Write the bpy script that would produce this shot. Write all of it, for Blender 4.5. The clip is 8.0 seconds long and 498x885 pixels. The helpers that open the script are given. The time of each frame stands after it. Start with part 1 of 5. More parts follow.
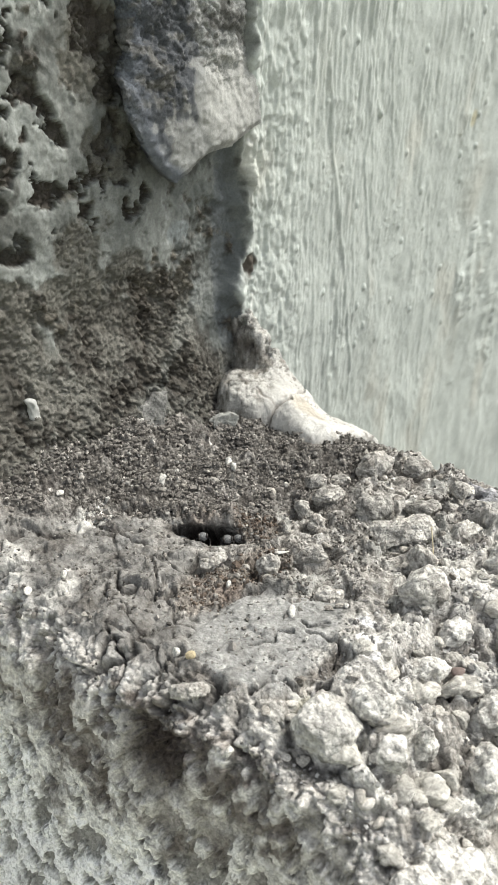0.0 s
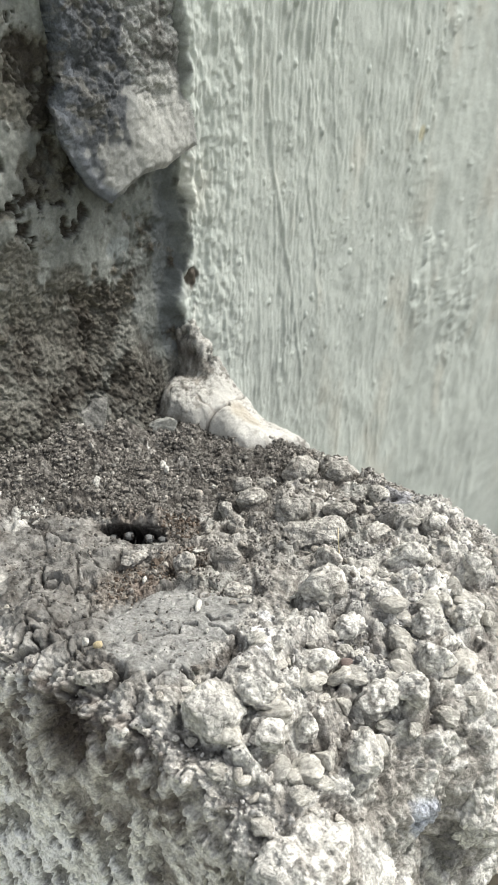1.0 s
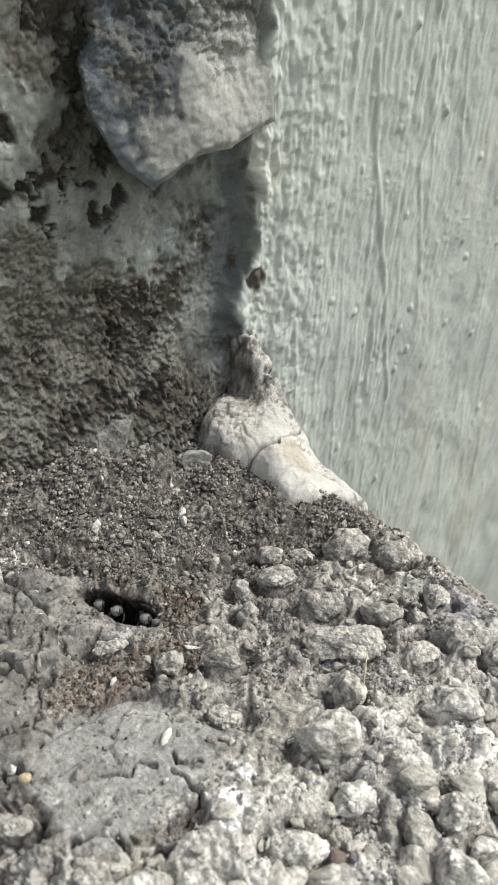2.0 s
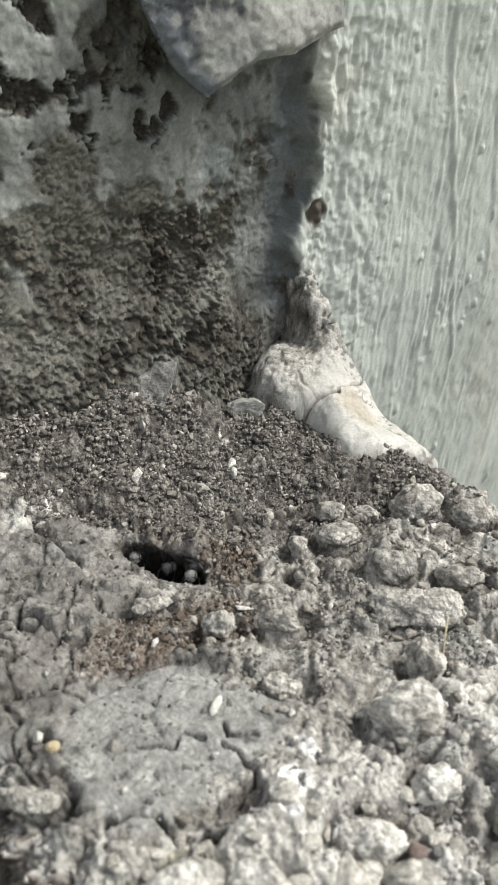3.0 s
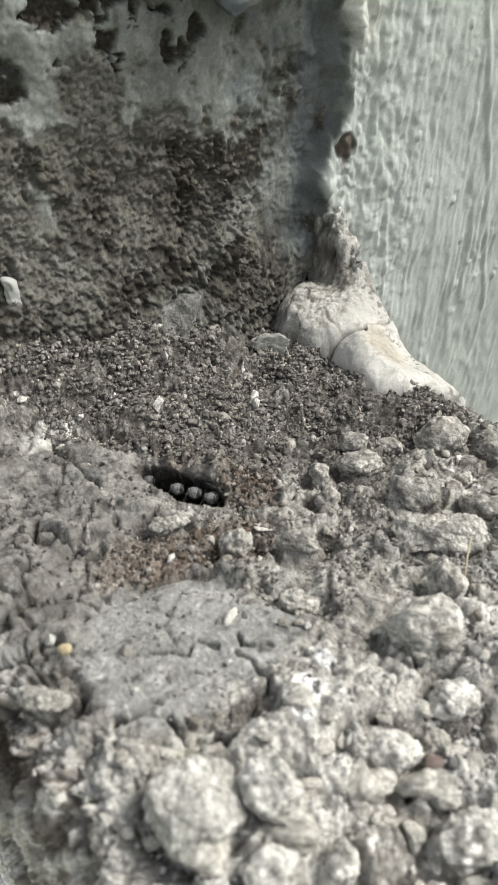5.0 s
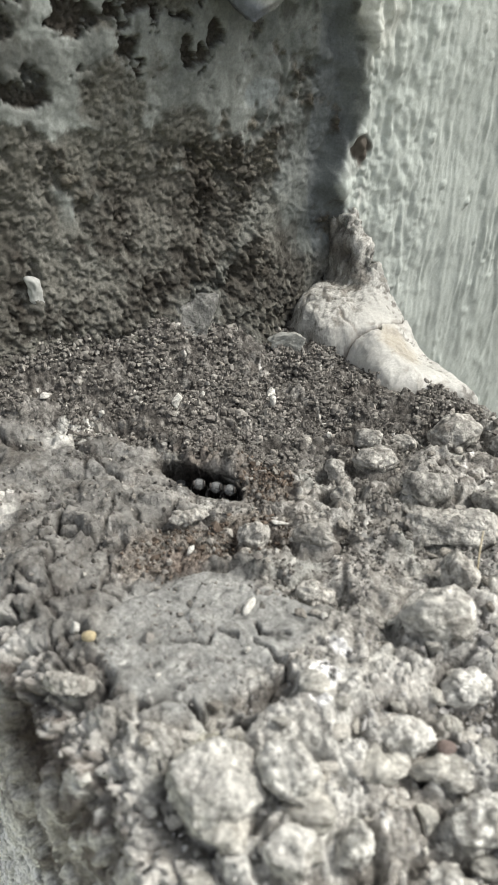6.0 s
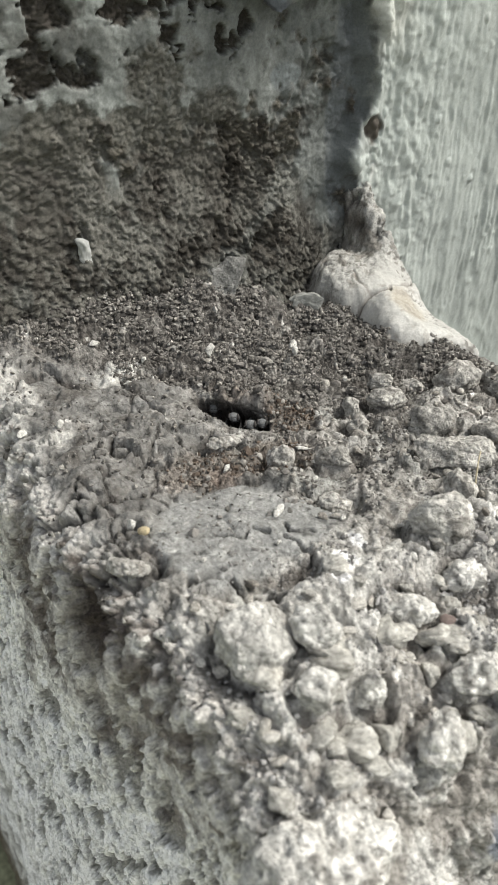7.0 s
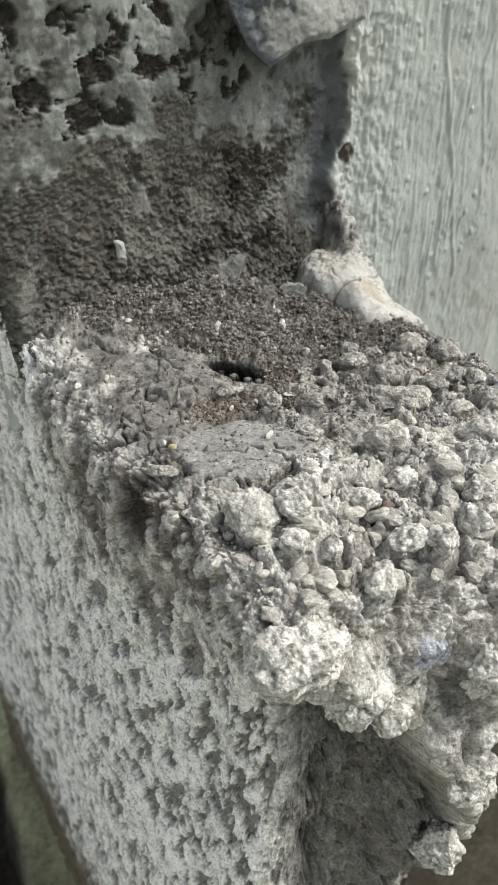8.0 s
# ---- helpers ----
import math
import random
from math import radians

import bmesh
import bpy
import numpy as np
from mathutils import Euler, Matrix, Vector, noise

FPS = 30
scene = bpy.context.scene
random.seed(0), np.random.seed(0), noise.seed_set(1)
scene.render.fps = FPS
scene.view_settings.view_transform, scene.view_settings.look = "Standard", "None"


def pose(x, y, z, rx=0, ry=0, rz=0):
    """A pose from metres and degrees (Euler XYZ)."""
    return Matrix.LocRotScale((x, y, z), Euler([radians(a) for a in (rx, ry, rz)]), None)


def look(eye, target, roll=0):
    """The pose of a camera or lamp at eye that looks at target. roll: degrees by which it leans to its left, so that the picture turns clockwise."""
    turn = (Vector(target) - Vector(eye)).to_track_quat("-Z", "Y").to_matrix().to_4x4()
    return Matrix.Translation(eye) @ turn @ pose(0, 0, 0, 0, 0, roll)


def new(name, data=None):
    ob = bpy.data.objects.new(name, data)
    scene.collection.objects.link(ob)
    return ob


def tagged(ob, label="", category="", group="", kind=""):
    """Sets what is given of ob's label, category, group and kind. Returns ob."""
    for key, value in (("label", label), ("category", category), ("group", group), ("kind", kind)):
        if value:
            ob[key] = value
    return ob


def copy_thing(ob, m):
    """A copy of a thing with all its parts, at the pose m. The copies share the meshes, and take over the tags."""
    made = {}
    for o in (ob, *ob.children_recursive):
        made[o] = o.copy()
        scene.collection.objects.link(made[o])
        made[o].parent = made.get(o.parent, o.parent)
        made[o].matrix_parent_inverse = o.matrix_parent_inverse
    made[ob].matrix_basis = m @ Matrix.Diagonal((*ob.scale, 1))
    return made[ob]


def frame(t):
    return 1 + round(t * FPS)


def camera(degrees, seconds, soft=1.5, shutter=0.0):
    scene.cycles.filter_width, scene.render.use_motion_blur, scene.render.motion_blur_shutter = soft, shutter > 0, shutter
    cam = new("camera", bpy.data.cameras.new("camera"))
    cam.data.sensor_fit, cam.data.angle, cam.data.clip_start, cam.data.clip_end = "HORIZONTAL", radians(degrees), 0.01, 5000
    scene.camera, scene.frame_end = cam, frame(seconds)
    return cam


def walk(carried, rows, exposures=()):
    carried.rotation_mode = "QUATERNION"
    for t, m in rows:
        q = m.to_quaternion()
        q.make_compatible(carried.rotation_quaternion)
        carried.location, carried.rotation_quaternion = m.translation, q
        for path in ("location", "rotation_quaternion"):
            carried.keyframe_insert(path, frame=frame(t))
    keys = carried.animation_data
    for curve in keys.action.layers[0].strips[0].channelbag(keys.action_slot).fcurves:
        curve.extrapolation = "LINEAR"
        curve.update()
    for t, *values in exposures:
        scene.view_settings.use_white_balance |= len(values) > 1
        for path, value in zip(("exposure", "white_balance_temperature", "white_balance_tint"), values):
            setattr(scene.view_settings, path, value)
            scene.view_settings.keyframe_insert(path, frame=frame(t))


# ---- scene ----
cam = camera(31.97, 8.0, soft=0.9)
PATH = [
    (0, (-0.15219, -0.13740, 0.09227), (-0.02125, -0.01960, -0.00248), -0.66),
    (0.2, (-0.15014, -0.14263, 0.09585), (-0.01855, -0.02462, 0.00226), -0.50),
    (0.5, (-0.14831, -0.15166, 0.09395), (-0.01755, -0.03439, -0.00170), -0.34),
    (1, (-0.14675, -0.15723, 0.09926), (-0.01811, -0.03755, 0.00373), -0.86),
    (1.2, (-0.13389, -0.15628, 0.10003), (-0.01178, -0.03086, 0.00328), -0.32),
    (1.5, (-0.10941, -0.14614, 0.10752), (0.00346, -0.01767, 0.00380), 0.89),
    (1.8, (-0.10369, -0.13849, 0.10204), (0.00478, -0.00732, -0.00298), 2.05),
    (2, (-0.10446, -0.13616, 0.10044), (-0.00114, -0.00323, -0.00752), 2.06),
    (2.2, (-0.10638, -0.13500, 0.09633), (-0.00553, 0.00010, -0.01126), 1.80),
    (3.3, (-0.09975, -0.12484, 0.08116), (-0.00395, 0.01229, -0.02846), 1.80),
    (3.5, (-0.09935, -0.12507, 0.07964), (-0.00412, 0.01231, -0.03017), 1.92),
    (4, (-0.10012, -0.12767, 0.07571), (-0.00675, 0.01075, -0.03439), 1.74),
    (4.5, (-0.10046, -0.12900, 0.07356), (-0.00865, 0.01021, -0.03686), 1.59),
    (4.7, (-0.10108, -0.12941, 0.07377), (-0.01020, 0.00995, -0.03722), 1.47),
    (5.8, (-0.10442, -0.13247, 0.07577), (-0.01583, 0.00845, -0.03510), 1.21),
    (6, (-0.10455, -0.13237, 0.07554), (-0.01674, 0.00887, -0.03554), 1.06),
    (6.5, (-0.11108, -0.13910, 0.07631), (-0.02389, 0.00280, -0.03443), 1.05),
    (7, (-0.11809, -0.14845, 0.07682), (-0.03177, -0.00631, -0.03430), 0.85),
    (7.2, (-0.12353, -0.15540, 0.07921), (-0.03778, -0.01286, -0.03183), 0.56),
    (7.5, (-0.13213, -0.16749, 0.08499), (-0.04613, -0.02477, -0.02562), 0.67),
    (8, (-0.14187, -0.18866, 0.09233), (-0.05514, -0.04546, -0.01709), 0.56),
]
walk(cam, [(t, look(eye, target, roll)) for t, eye, target, roll in PATH],
     [(t, stops, 6700, 7.5) for t, stops in ((0, 0.92), (1, 0.8), (1.5, 0.66), (2.2, 0.64), (3.5, 0.68), (4.5, 0.66), (6.5, 0.6), (8, 0.5))])
cam.data.dof.use_dof, cam.data.dof.focus_distance, cam.data.dof.aperture_fstop = True, 0.158, 70.0

# ---------------------------------------------------------------- daylight
world = bpy.data.worlds.new("daylight")
world.use_nodes = True
scene.world = world
_n = world.node_tree.nodes
sky = _n.new("ShaderNodeTexSky")
sky.sky_type, sky.sun_disc = "NISHITA", False
SUN_DIR = Vector((0.58, -0.33, 0.86)).normalized()
sky.sun_elevation = math.asin(SUN_DIR.z)
sky.sun_rotation = math.atan2(SUN_DIR.x, SUN_DIR.y)
sky.dust_density, sky.ozone_density = 3.0, 1.0
veil = _n.new("ShaderNodeHueSaturation")  # thin cloud greys the sky
veil.inputs["Saturation"].default_value = 0.3
world.node_tree.links.new(sky.outputs["Color"], veil.inputs["Color"])
world.node_tree.links.new(veil.outputs["Color"], _n["Background"].inputs["Color"])
_n["Background"].inputs["Strength"].default_value = 0.12
sun = new("sun", bpy.data.lights.new("sun", "SUN"))
sun.data.energy, sun.data.angle, sun.data.color = 2.05, radians(14), (1.0, 0.965, 0.92)
sun.matrix_world = look(SUN_DIR * 3, (0, 0, 0))


# ---------------------------------------------------------------- noise in arrays, lengths in millimetres
CHANCE = np.random.RandomState(5).rand(1 << 18)
STRIDE = (73, 1999, 31337)


def lattice(c, seed):
    """Where each lattice cell stands in the table of chances."""
    return c[:, 0] * STRIDE[0] + c[:, 1] * STRIDE[1] + c[:, 2] * STRIDE[2] + seed * 7919


def vnoise(p, size, seed):
    """Smooth noise from -1 to 1 with features of that size; p is n x 3."""
    q = p / np.asarray(size, float)
    c = np.floor(q)
    f = q - c
    f = f * f * (3 - 2 * f)
    at = lattice(c.astype(np.int64), seed)
    out = np.zeros(len(p))
    for a in (0, 1):
        wa = f[:, 0] if a else 1 - f[:, 0]
        for b in (0, 1):
            wb = wa * (f[:, 1] if b else 1 - f[:, 1])
            for d in (0, 1):
                wd = f[:, 2] if d else 1 - f[:, 2]
                out += wb * wd * CHANCE[(at + (a * STRIDE[0] + b * STRIDE[1] + d * STRIDE[2])) & 262143]
    return out * 2 - 1


def fbm(p, size, seed, octaves=4, gain=0.5):
    out, amp, total, s = np.zeros(len(p)), 1.0, 0.0, np.asarray(size, float)
    for o in range(octaves):
        out += amp * vnoise(p, s, seed + 17 * o)
        total += amp
        amp *= gain
        s = s / 2.03
    return out / total


def cells(p, size, seed):
    """Distance to the nearest and to the second scattered centre, in cells, and a random number of the nearest."""
    q = p / np.asarray(size, float)
    c = np.floor(q).astype(np.int64)
    best, second, who = np.full(len(p), 9.0), np.full(len(p), 9.0), np.zeros(len(p))
    f, at = q - c, lattice(c, seed)
    flat = not q[:, 1].any()
    for a in (-1, 0, 1):
        for b in ((0,) if flat else (-1, 0, 1)):
            for d in (-1, 0, 1):
                here = at + (a * STRIDE[0] + b * STRIDE[1] + d * STRIDE[2])
                dx = CHANCE[here & 262143] + a - f[:, 0]
                dy = 0.0 if flat else CHANCE[(here + 50021) & 262143] + b - f[:, 1]
                dz = CHANCE[(here + 100043) & 262143] + d - f[:, 2]
                r = dx * dx + dy * dy + dz * dz
                near = r < best
                second = np.where(near, best, np.minimum(second, r))
                who = np.where(near, CHANCE[(here + 150067) & 262143], who)
                best = np.where(near, r, best)
    return np.sqrt(best), np.sqrt(second), who


def lumps(p, size, seed, reach=0.62, keep=1.0):
    """Rounded lumps like stones set in mortar, 0 to 1."""
    near, _, who = cells(p, size, seed)
    return np.sqrt(np.clip(1 - (near / reach) ** 2, 0, 1)) * (0.3 + 0.7 * ((who * 7.13) % 1)) * (who < keep)


def billow(p, size, seed, octaves=3, gain=0.5):
    """Puffy lobes with creases between them, 0 to 1."""
    out, amp, total, s = np.zeros(len(p)), 1.0, 0.0, np.asarray(size, float)
    for o in range(octaves):
        out += amp * np.sqrt(np.abs(vnoise(p, s, seed + 19 * o)))
        total += amp
        amp *= gain
        s = s / 2.1
    return out / total


def layered(v, steps, sharp=0.3):
    """Flat layers with steep risers between them."""
    n = v * steps
    c = np.floor(n)
    return (c + ramp(n - c, 0.5 - sharp / 2, 0.5 + sharp / 2)) / steps


def crumbs(p, size, seed, warp=0.35):
    """Angular crumbs with dark seams between them: their height, 0 to 1, and a random number for each."""
    s = np.asarray(size, float)
    side = vnoise(p, s * 0.8, seed + 8) if p[:, 1].any() else 0 * p[:, 0]
    w = p + warp * s * np.stack([vnoise(p, s * 0.8, seed + 7), side, vnoise(p, s * 0.8, seed + 9)], 1)
    near, second, who = cells(w, s, seed)
    seam = ramp(second - near, 0.0, 0.22)
    return seam * (0.35 + 0.65 * who) * (1 - 0.35 * near), who


def ramp(v, a, b):
    t = np.clip((v - a) / (b - a), 0, 1)
    return t * t * (3 - 2 * t)


def blot(x, y, cx, cy, rx, ry):
    """A soft round patch: 1 in its middle, 0 past its edge."""
    return np.clip(1 - ((x - cx) / rx) ** 2 - ((y - cy) / ry) ** 2, 0, 1)


def greyer(tint, keep=0.85):
    """Dusty: the same lightness with less colour."""
    mean = tint.mean(1, keepdims=True)
    return mean + (tint - mean) * keep


def blend(tint, mask, colour):
    mask = np.clip(mask, 0, 1)[:, None]
    return tint * (1 - mask) + np.asarray(colour) * mask


def polyline(x, y, pts):
    """Distance to a crack's line."""
    best = np.full(len(x), 99.0)
    for (ax, ay), (bx, by) in zip(pts[:-1], pts[1:]):
        t = np.clip(((x - ax) * (bx - ax) + (y - ay) * (by - ay)) / ((bx - ax) ** 2 + (by - ay) ** 2), 0, 1)
        best = np.minimum(best, np.hypot(x - ax - t * (bx - ax), y - ay - t * (by - ay)))
    return best


# ---------------------------------------------------------------- meshes
def array_mesh(name, co, quads, tint=None, smooth=True):
    """A mesh from points in millimetres and faces of three or four corners."""
    me = bpy.data.meshes.new(name)
    k = quads.shape[1]
    me.vertices.add(len(co))
    me.vertices.foreach_set("co", (co * 0.001).astype(np.float32).ravel())
    me.loops.add(quads.size)
    me.loops.foreach_set("vertex_index", quads.astype(np.int32).ravel())
    me.polygons.add(len(quads))
    me.polygons.foreach_set("loop_start", np.arange(0, quads.size, k, dtype=np.int32))
    me.polygons.foreach_set("use_smooth", np.full(len(quads), smooth))
    me.update(calc_edges=True)
    if tint is not None:
        col = me.color_attributes.new("tint", "FLOAT_COLOR", "POINT")
        col.data.foreach_set("color", np.concatenate([np.clip(tint[:, :3], 0.005, 0.9), tint[:, 3:4] if tint.shape[1] > 3 else np.ones((len(co), 1))], 1).astype(np.float32).ravel())
    return me


def grid_quads(rows, cols, flip=False):
    i = np.arange(rows * cols).reshape(rows, cols)
    q = np.stack([i[:-1, :-1], i[:-1, 1:], i[1:, 1:], i[1:, :-1]], -1).reshape(-1, 4)
    return q[:, ::-1] if flip else q


def spaced(*stops):
    """Coordinates from stop to stop: (from, to, step), ..."""
    out = [np.arange(a, b - 0.3 * s, s) for a, b, s in stops]
    return np.concatenate(out + [np.array([stops[-1][1]])])


def part(name, me, material, parent=None, label=""):
    ob = new(name, me)
    me.materials.append(material)
    ob.parent = parent
    return tagged(ob, label)


def ball(level, squash=(1, 1, 1)):
    bm = bmesh.new()
    bmesh.ops.create_icosphere(bm, subdivisions=level, radius=1.0)
    bm.verts.ensure_lookup_table()
    co = np.array([v.co[:] for v in bm.verts]) * np.asarray(squash)
    tri = np.array([[v.index for v in f.verts] for f in bm.faces])
    bm.free()
    return co, tri


# ---------------------------------------------------------------- materials
def material(name, rough=0.9, spec=0.3, grain=0.35, mottle=0.3, bump=0.5, grain_mm=0.35, mottle_mm=4.0, colour=None, ramp_by_object=None, sandy=0.0):
    """A mineral surface: its own tints, mottled at two sizes, with fine relief."""
    mat = bpy.data.materials.new(name)
    mat.use_nodes = True
    nt = mat.node_tree
    n, link = nt.nodes, nt.links.new
    bsdf = n["Principled BSDF"]
    where = n.new("ShaderNodeTexCoord")
    if colour is None:
        src = n.new("ShaderNodeAttribute")
        src.attribute_name = "tint"
        base = src.outputs["Color"]
    elif ramp_by_object:
        info = n.new("ShaderNodeObjectInfo")
        cr = n.new("ShaderNodeValToRGB")
        cr.color_ramp.elements[0].color, cr.color_ramp.elements[1].color = (*colour, 1), (*ramp_by_object, 1)
        link(info.outputs["Random"], cr.inputs["Fac"])
        base = cr.outputs["Color"]
    else:
        src = n.new("ShaderNodeRGB")
        src.outputs[0].default_value = (*colour, 1)
        base = src.outputs["Color"]
    fine, wide = n.new("ShaderNodeTexNoise"), n.new("ShaderNodeTexNoise")
    for tex, mm, detail in ((fine, grain_mm, 6), (wide, mottle_mm, 5)):
        link(where.outputs["Object"], tex.inputs["Vector"])
        tex.inputs["Scale"].default_value, tex.inputs["Detail"].default_value = 1000 / mm, detail
        tex.inputs["Roughness"].default_value = 0.65
    value = base
    for tex, amount in ((wide, mottle), (fine, grain)):
        rng = n.new("ShaderNodeMapRange")
        rng.inputs["From Min"].default_value, rng.inputs["From Max"].default_value = 0.28, 0.72
        rng.inputs["To Min"].default_value, rng.inputs["To Max"].default_value = 1 - amount, 1 + amount
        link(tex.outputs["Fac"], rng.inputs["Value"])
        if colour is None and tex is fine:
            for edge_in, sign in (("To Min", -amount), ("To Max", amount)):
                amp = n.new("ShaderNodeMath")
                amp.operation = "MULTIPLY_ADD"
                amp.inputs[1].default_value, amp.inputs[2].default_value = sign, 1.0
                link(src.outputs["Alpha"], amp.inputs[0])
                link(amp.outputs["Value"], rng.inputs[edge_in])
        mul = n.new("ShaderNodeVectorMath")
        mul.operation = "SCALE"
        link(value, mul.inputs[0])
        link(rng.outputs["Result"], mul.inputs["Scale"])
        value = mul.outputs["Vector"]
    if sandy:  # dark pores
        pore = n.new("ShaderNodeTexNoise")
        link(where.outputs["Object"], pore.inputs["Vector"])
        pore.inputs["Scale"].default_value, pore.inputs["Detail"].default_value = 1000 / 2.2, 4
        rng = n.new("ShaderNodeMapRange")
        rng.inputs["From Min"].default_value, rng.inputs["From Max"].default_value = 0.30, 0.42
        rng.inputs["To Min"].default_value, rng.inputs["To Max"].default_value = 0.4, 1.0
        link(pore.outputs["Fac"], rng.inputs["Value"])
        mul = n.new("ShaderNodeVectorMath")
        mul.operation = "SCALE"
        link(value, mul.inputs[0])
        link(rng.outputs["Result"], mul.inputs["Scale"])
        value = mul.outputs["Vector"]
    link(value, bsdf.inputs["Base Color"])
    relief = fine.outputs["Fac"]
    if sandy:
        grit_tex = n.new("ShaderNodeTexVoronoi")
        grit_tex.feature = "DISTANCE_TO_EDGE"
        grit_tex.inputs["Scale"].default_value = 1000 / sandy
        bent = n.new("ShaderNodeVectorMath")
        bent.operation = "MULTIPLY_ADD"
        bent.inputs[1].default_value = (0.0008, 0.0008, 0.0008)
        link(fine.outputs["Color"], bent.inputs[0])
        link(where.outputs["Object"], bent.inputs[2])
        link(bent.outputs["Vector"], grit_tex.inputs["Vector"])
        edge = n.new("ShaderNodeMapRange")
        edge.inputs["From Max"].default_value = 0.22
        link(grit_tex.outputs["Distance"], edge.inputs["Value"])
        both = n.new("ShaderNodeMath")
        both.operation = "MULTIPLY_ADD"
        both.inputs[1].default_value = 0.3
        link(edge.outputs["Result"], both.inputs[0])
        link(fine.outputs["Fac"], both.inputs[2])
        relief = both.outputs["Value"]
    bmp = n.new("ShaderNodeBump")
    bmp.inputs["Strength"].default_value, bmp.inputs["Distance"].default_value = bump, 0.0004 if sandy else 0.0003
    if colour is None:
        amp = n.new("ShaderNodeMath")
        amp.operation, amp.use_clamp = "MULTIPLY", True
        amp.inputs[1].default_value = bump
        link(src.outputs["Alpha"], amp.inputs[0])
        link(amp.outputs["Value"], bmp.inputs["Strength"])
    link(relief, bmp.inputs["Height"])
    link(bmp.outputs["Normal"], bsdf.inputs["Normal"])
    bsdf.inputs["Roughness"].default_value, bsdf.inputs["Specular IOR Level"].default_value = rough, spec
    return mat


CONCRETE = material("weathered_concrete", 0.95, 0.2, 0.45, 0.28, 0.8, 0.7, 3.5, sandy=1.1)
PLASTER = material("old_limewashed_plaster", 0.85, 0.25, 0.22, 0.12, 0.5, 0.5, 6)
LIME = material("hard_white_plaster", 0.62, 0.4, 0.12, 0.1, 0.3, 0.5, 4)
STONE = material("aggregate_stone", 0.95, 0.2, 0.5, 0.35, 1.0, 260, 1100, (0.2, 0.185, 0.165), (0.44, 0.42, 0.38))
PALE = material("pale_aggregate", 0.95, 0.2, 0.4, 0.25, 1.0, 260, 1100, (0.45, 0.43, 0.39), (0.68, 0.66, 0.62))
RUBBLE = material("pale_rubble", 0.95, 0.2, 0.35, 0.25, 0.9, 180, 900)
GRAIN = material("loose_sand", 0.97, 0.1, 0.2, 0.1, 0.3, 0.3, 2)
CHALK = material("chalk_white", 0.9, 0.25, 0.3, 0.3, 0.8, 220, 900, (0.64, 0.63, 0.59))
OCHRE = material("ochre_pebble", 0.7, 0.4, 0.3, 0.25, 0.4, 250, 900, (0.46, 0.39, 0.25))
RUST = material("reddish_pebble", 0.8, 0.3, 0.25, 0.2, 0.4, 250, 900, (0.21, 0.165, 0.15))
EARTH = material("mossy_ground", 0.95, 0.2, 0.4, 0.5, 0.8, 3, 40)
CHITIN = material("bee_black", 0.28, 0.5, 0.2, 0.1, 0.2, 0.2, 0.8, (0.012, 0.011, 0.011))
FUZZ = material("bee_grey_hair", 0.5, 0.4, 0.4, 0.3, 0.5, 0.1, 1.2, (0.19, 0.195, 0.195))
EYE = material("bee_eye", 0.22, 0.6, 0.1, 0.1, 0.1, 0.2, 0.6, (0.05, 0.045, 0.042))
STRAW = material("dry_grass", 0.7, 0.3, 0.2, 0.1, 0.2, 0.3, 1.0, (0.55, 0.48, 0.34))


# ---------------------------------------------------------------- wall behind: limewash on one side, bare and mouldy on the other
LEDGE_L, LEDGE_R, LEDGE_F, GROUND = -95.0, 4.0, -110.0, -262.0


def edge_of_plaster(z):
    p = np.stack([0 * z, 0 * z, z], 1)
    return -0.4 + 1.7 * vnoise(p, 13, 5) + 1.1 * vnoise(p, 5, 6) - 2.2 * np.exp(-((z - 24.5) / 3.2) ** 2)


RUNS = (((28.4, 74), (30.5, 64), (32.6, 52), (36.2, 39), (40.1, 25), (44.4, 7), (49.2, -14)), ((43.7, 87), (45, 77), (49.7, 67.5), (46.3, 49), (53.3, 21)))


PATCHES = (  # x, z, half width, half height
    (-55, 74.5, 4.1, 3.3), (-50.7, 68.8, 2.6, 6.2), (-39.4, 84, 8, 6), (-36.1, 64, 6.4, 4.8), (-30.3, 58.8, 3.0, 4.8), (-43.8, 58.0, 3.8, 3.4),
    (-52, 55.7, 6.0, 3.5), (-28, 53.2, 2.2, 2.4), (-42.6, 49.5, 2.2, 4.6), (-34.2, 50, 2.3, 3.0), (-60.5, 47, 5.8, 3.6), (-59.9, 64, 3, 5),
    (-34, 76, 6, 5), (-56.4, 67, 1.3, 1.9), (-30.4, 49.8, 1.3, 1.9), (-66, 56, 4, 3), (-72, 66, 5, 3), (-70, 46, 6, 4), (-80, 52, 5, 5), (-64, 78, 4, 4), (-76, 80, 6, 4), (-86, 66, 4, 6))
CRUSTS = ((-47.2, 44, 5.5, 6), (-50, 35, 11, 5), (-34.9, 36, 6, 5), (-66, 36, 9, 5), (-36, 62, 8, 6), (-39, 80, 9, 9))


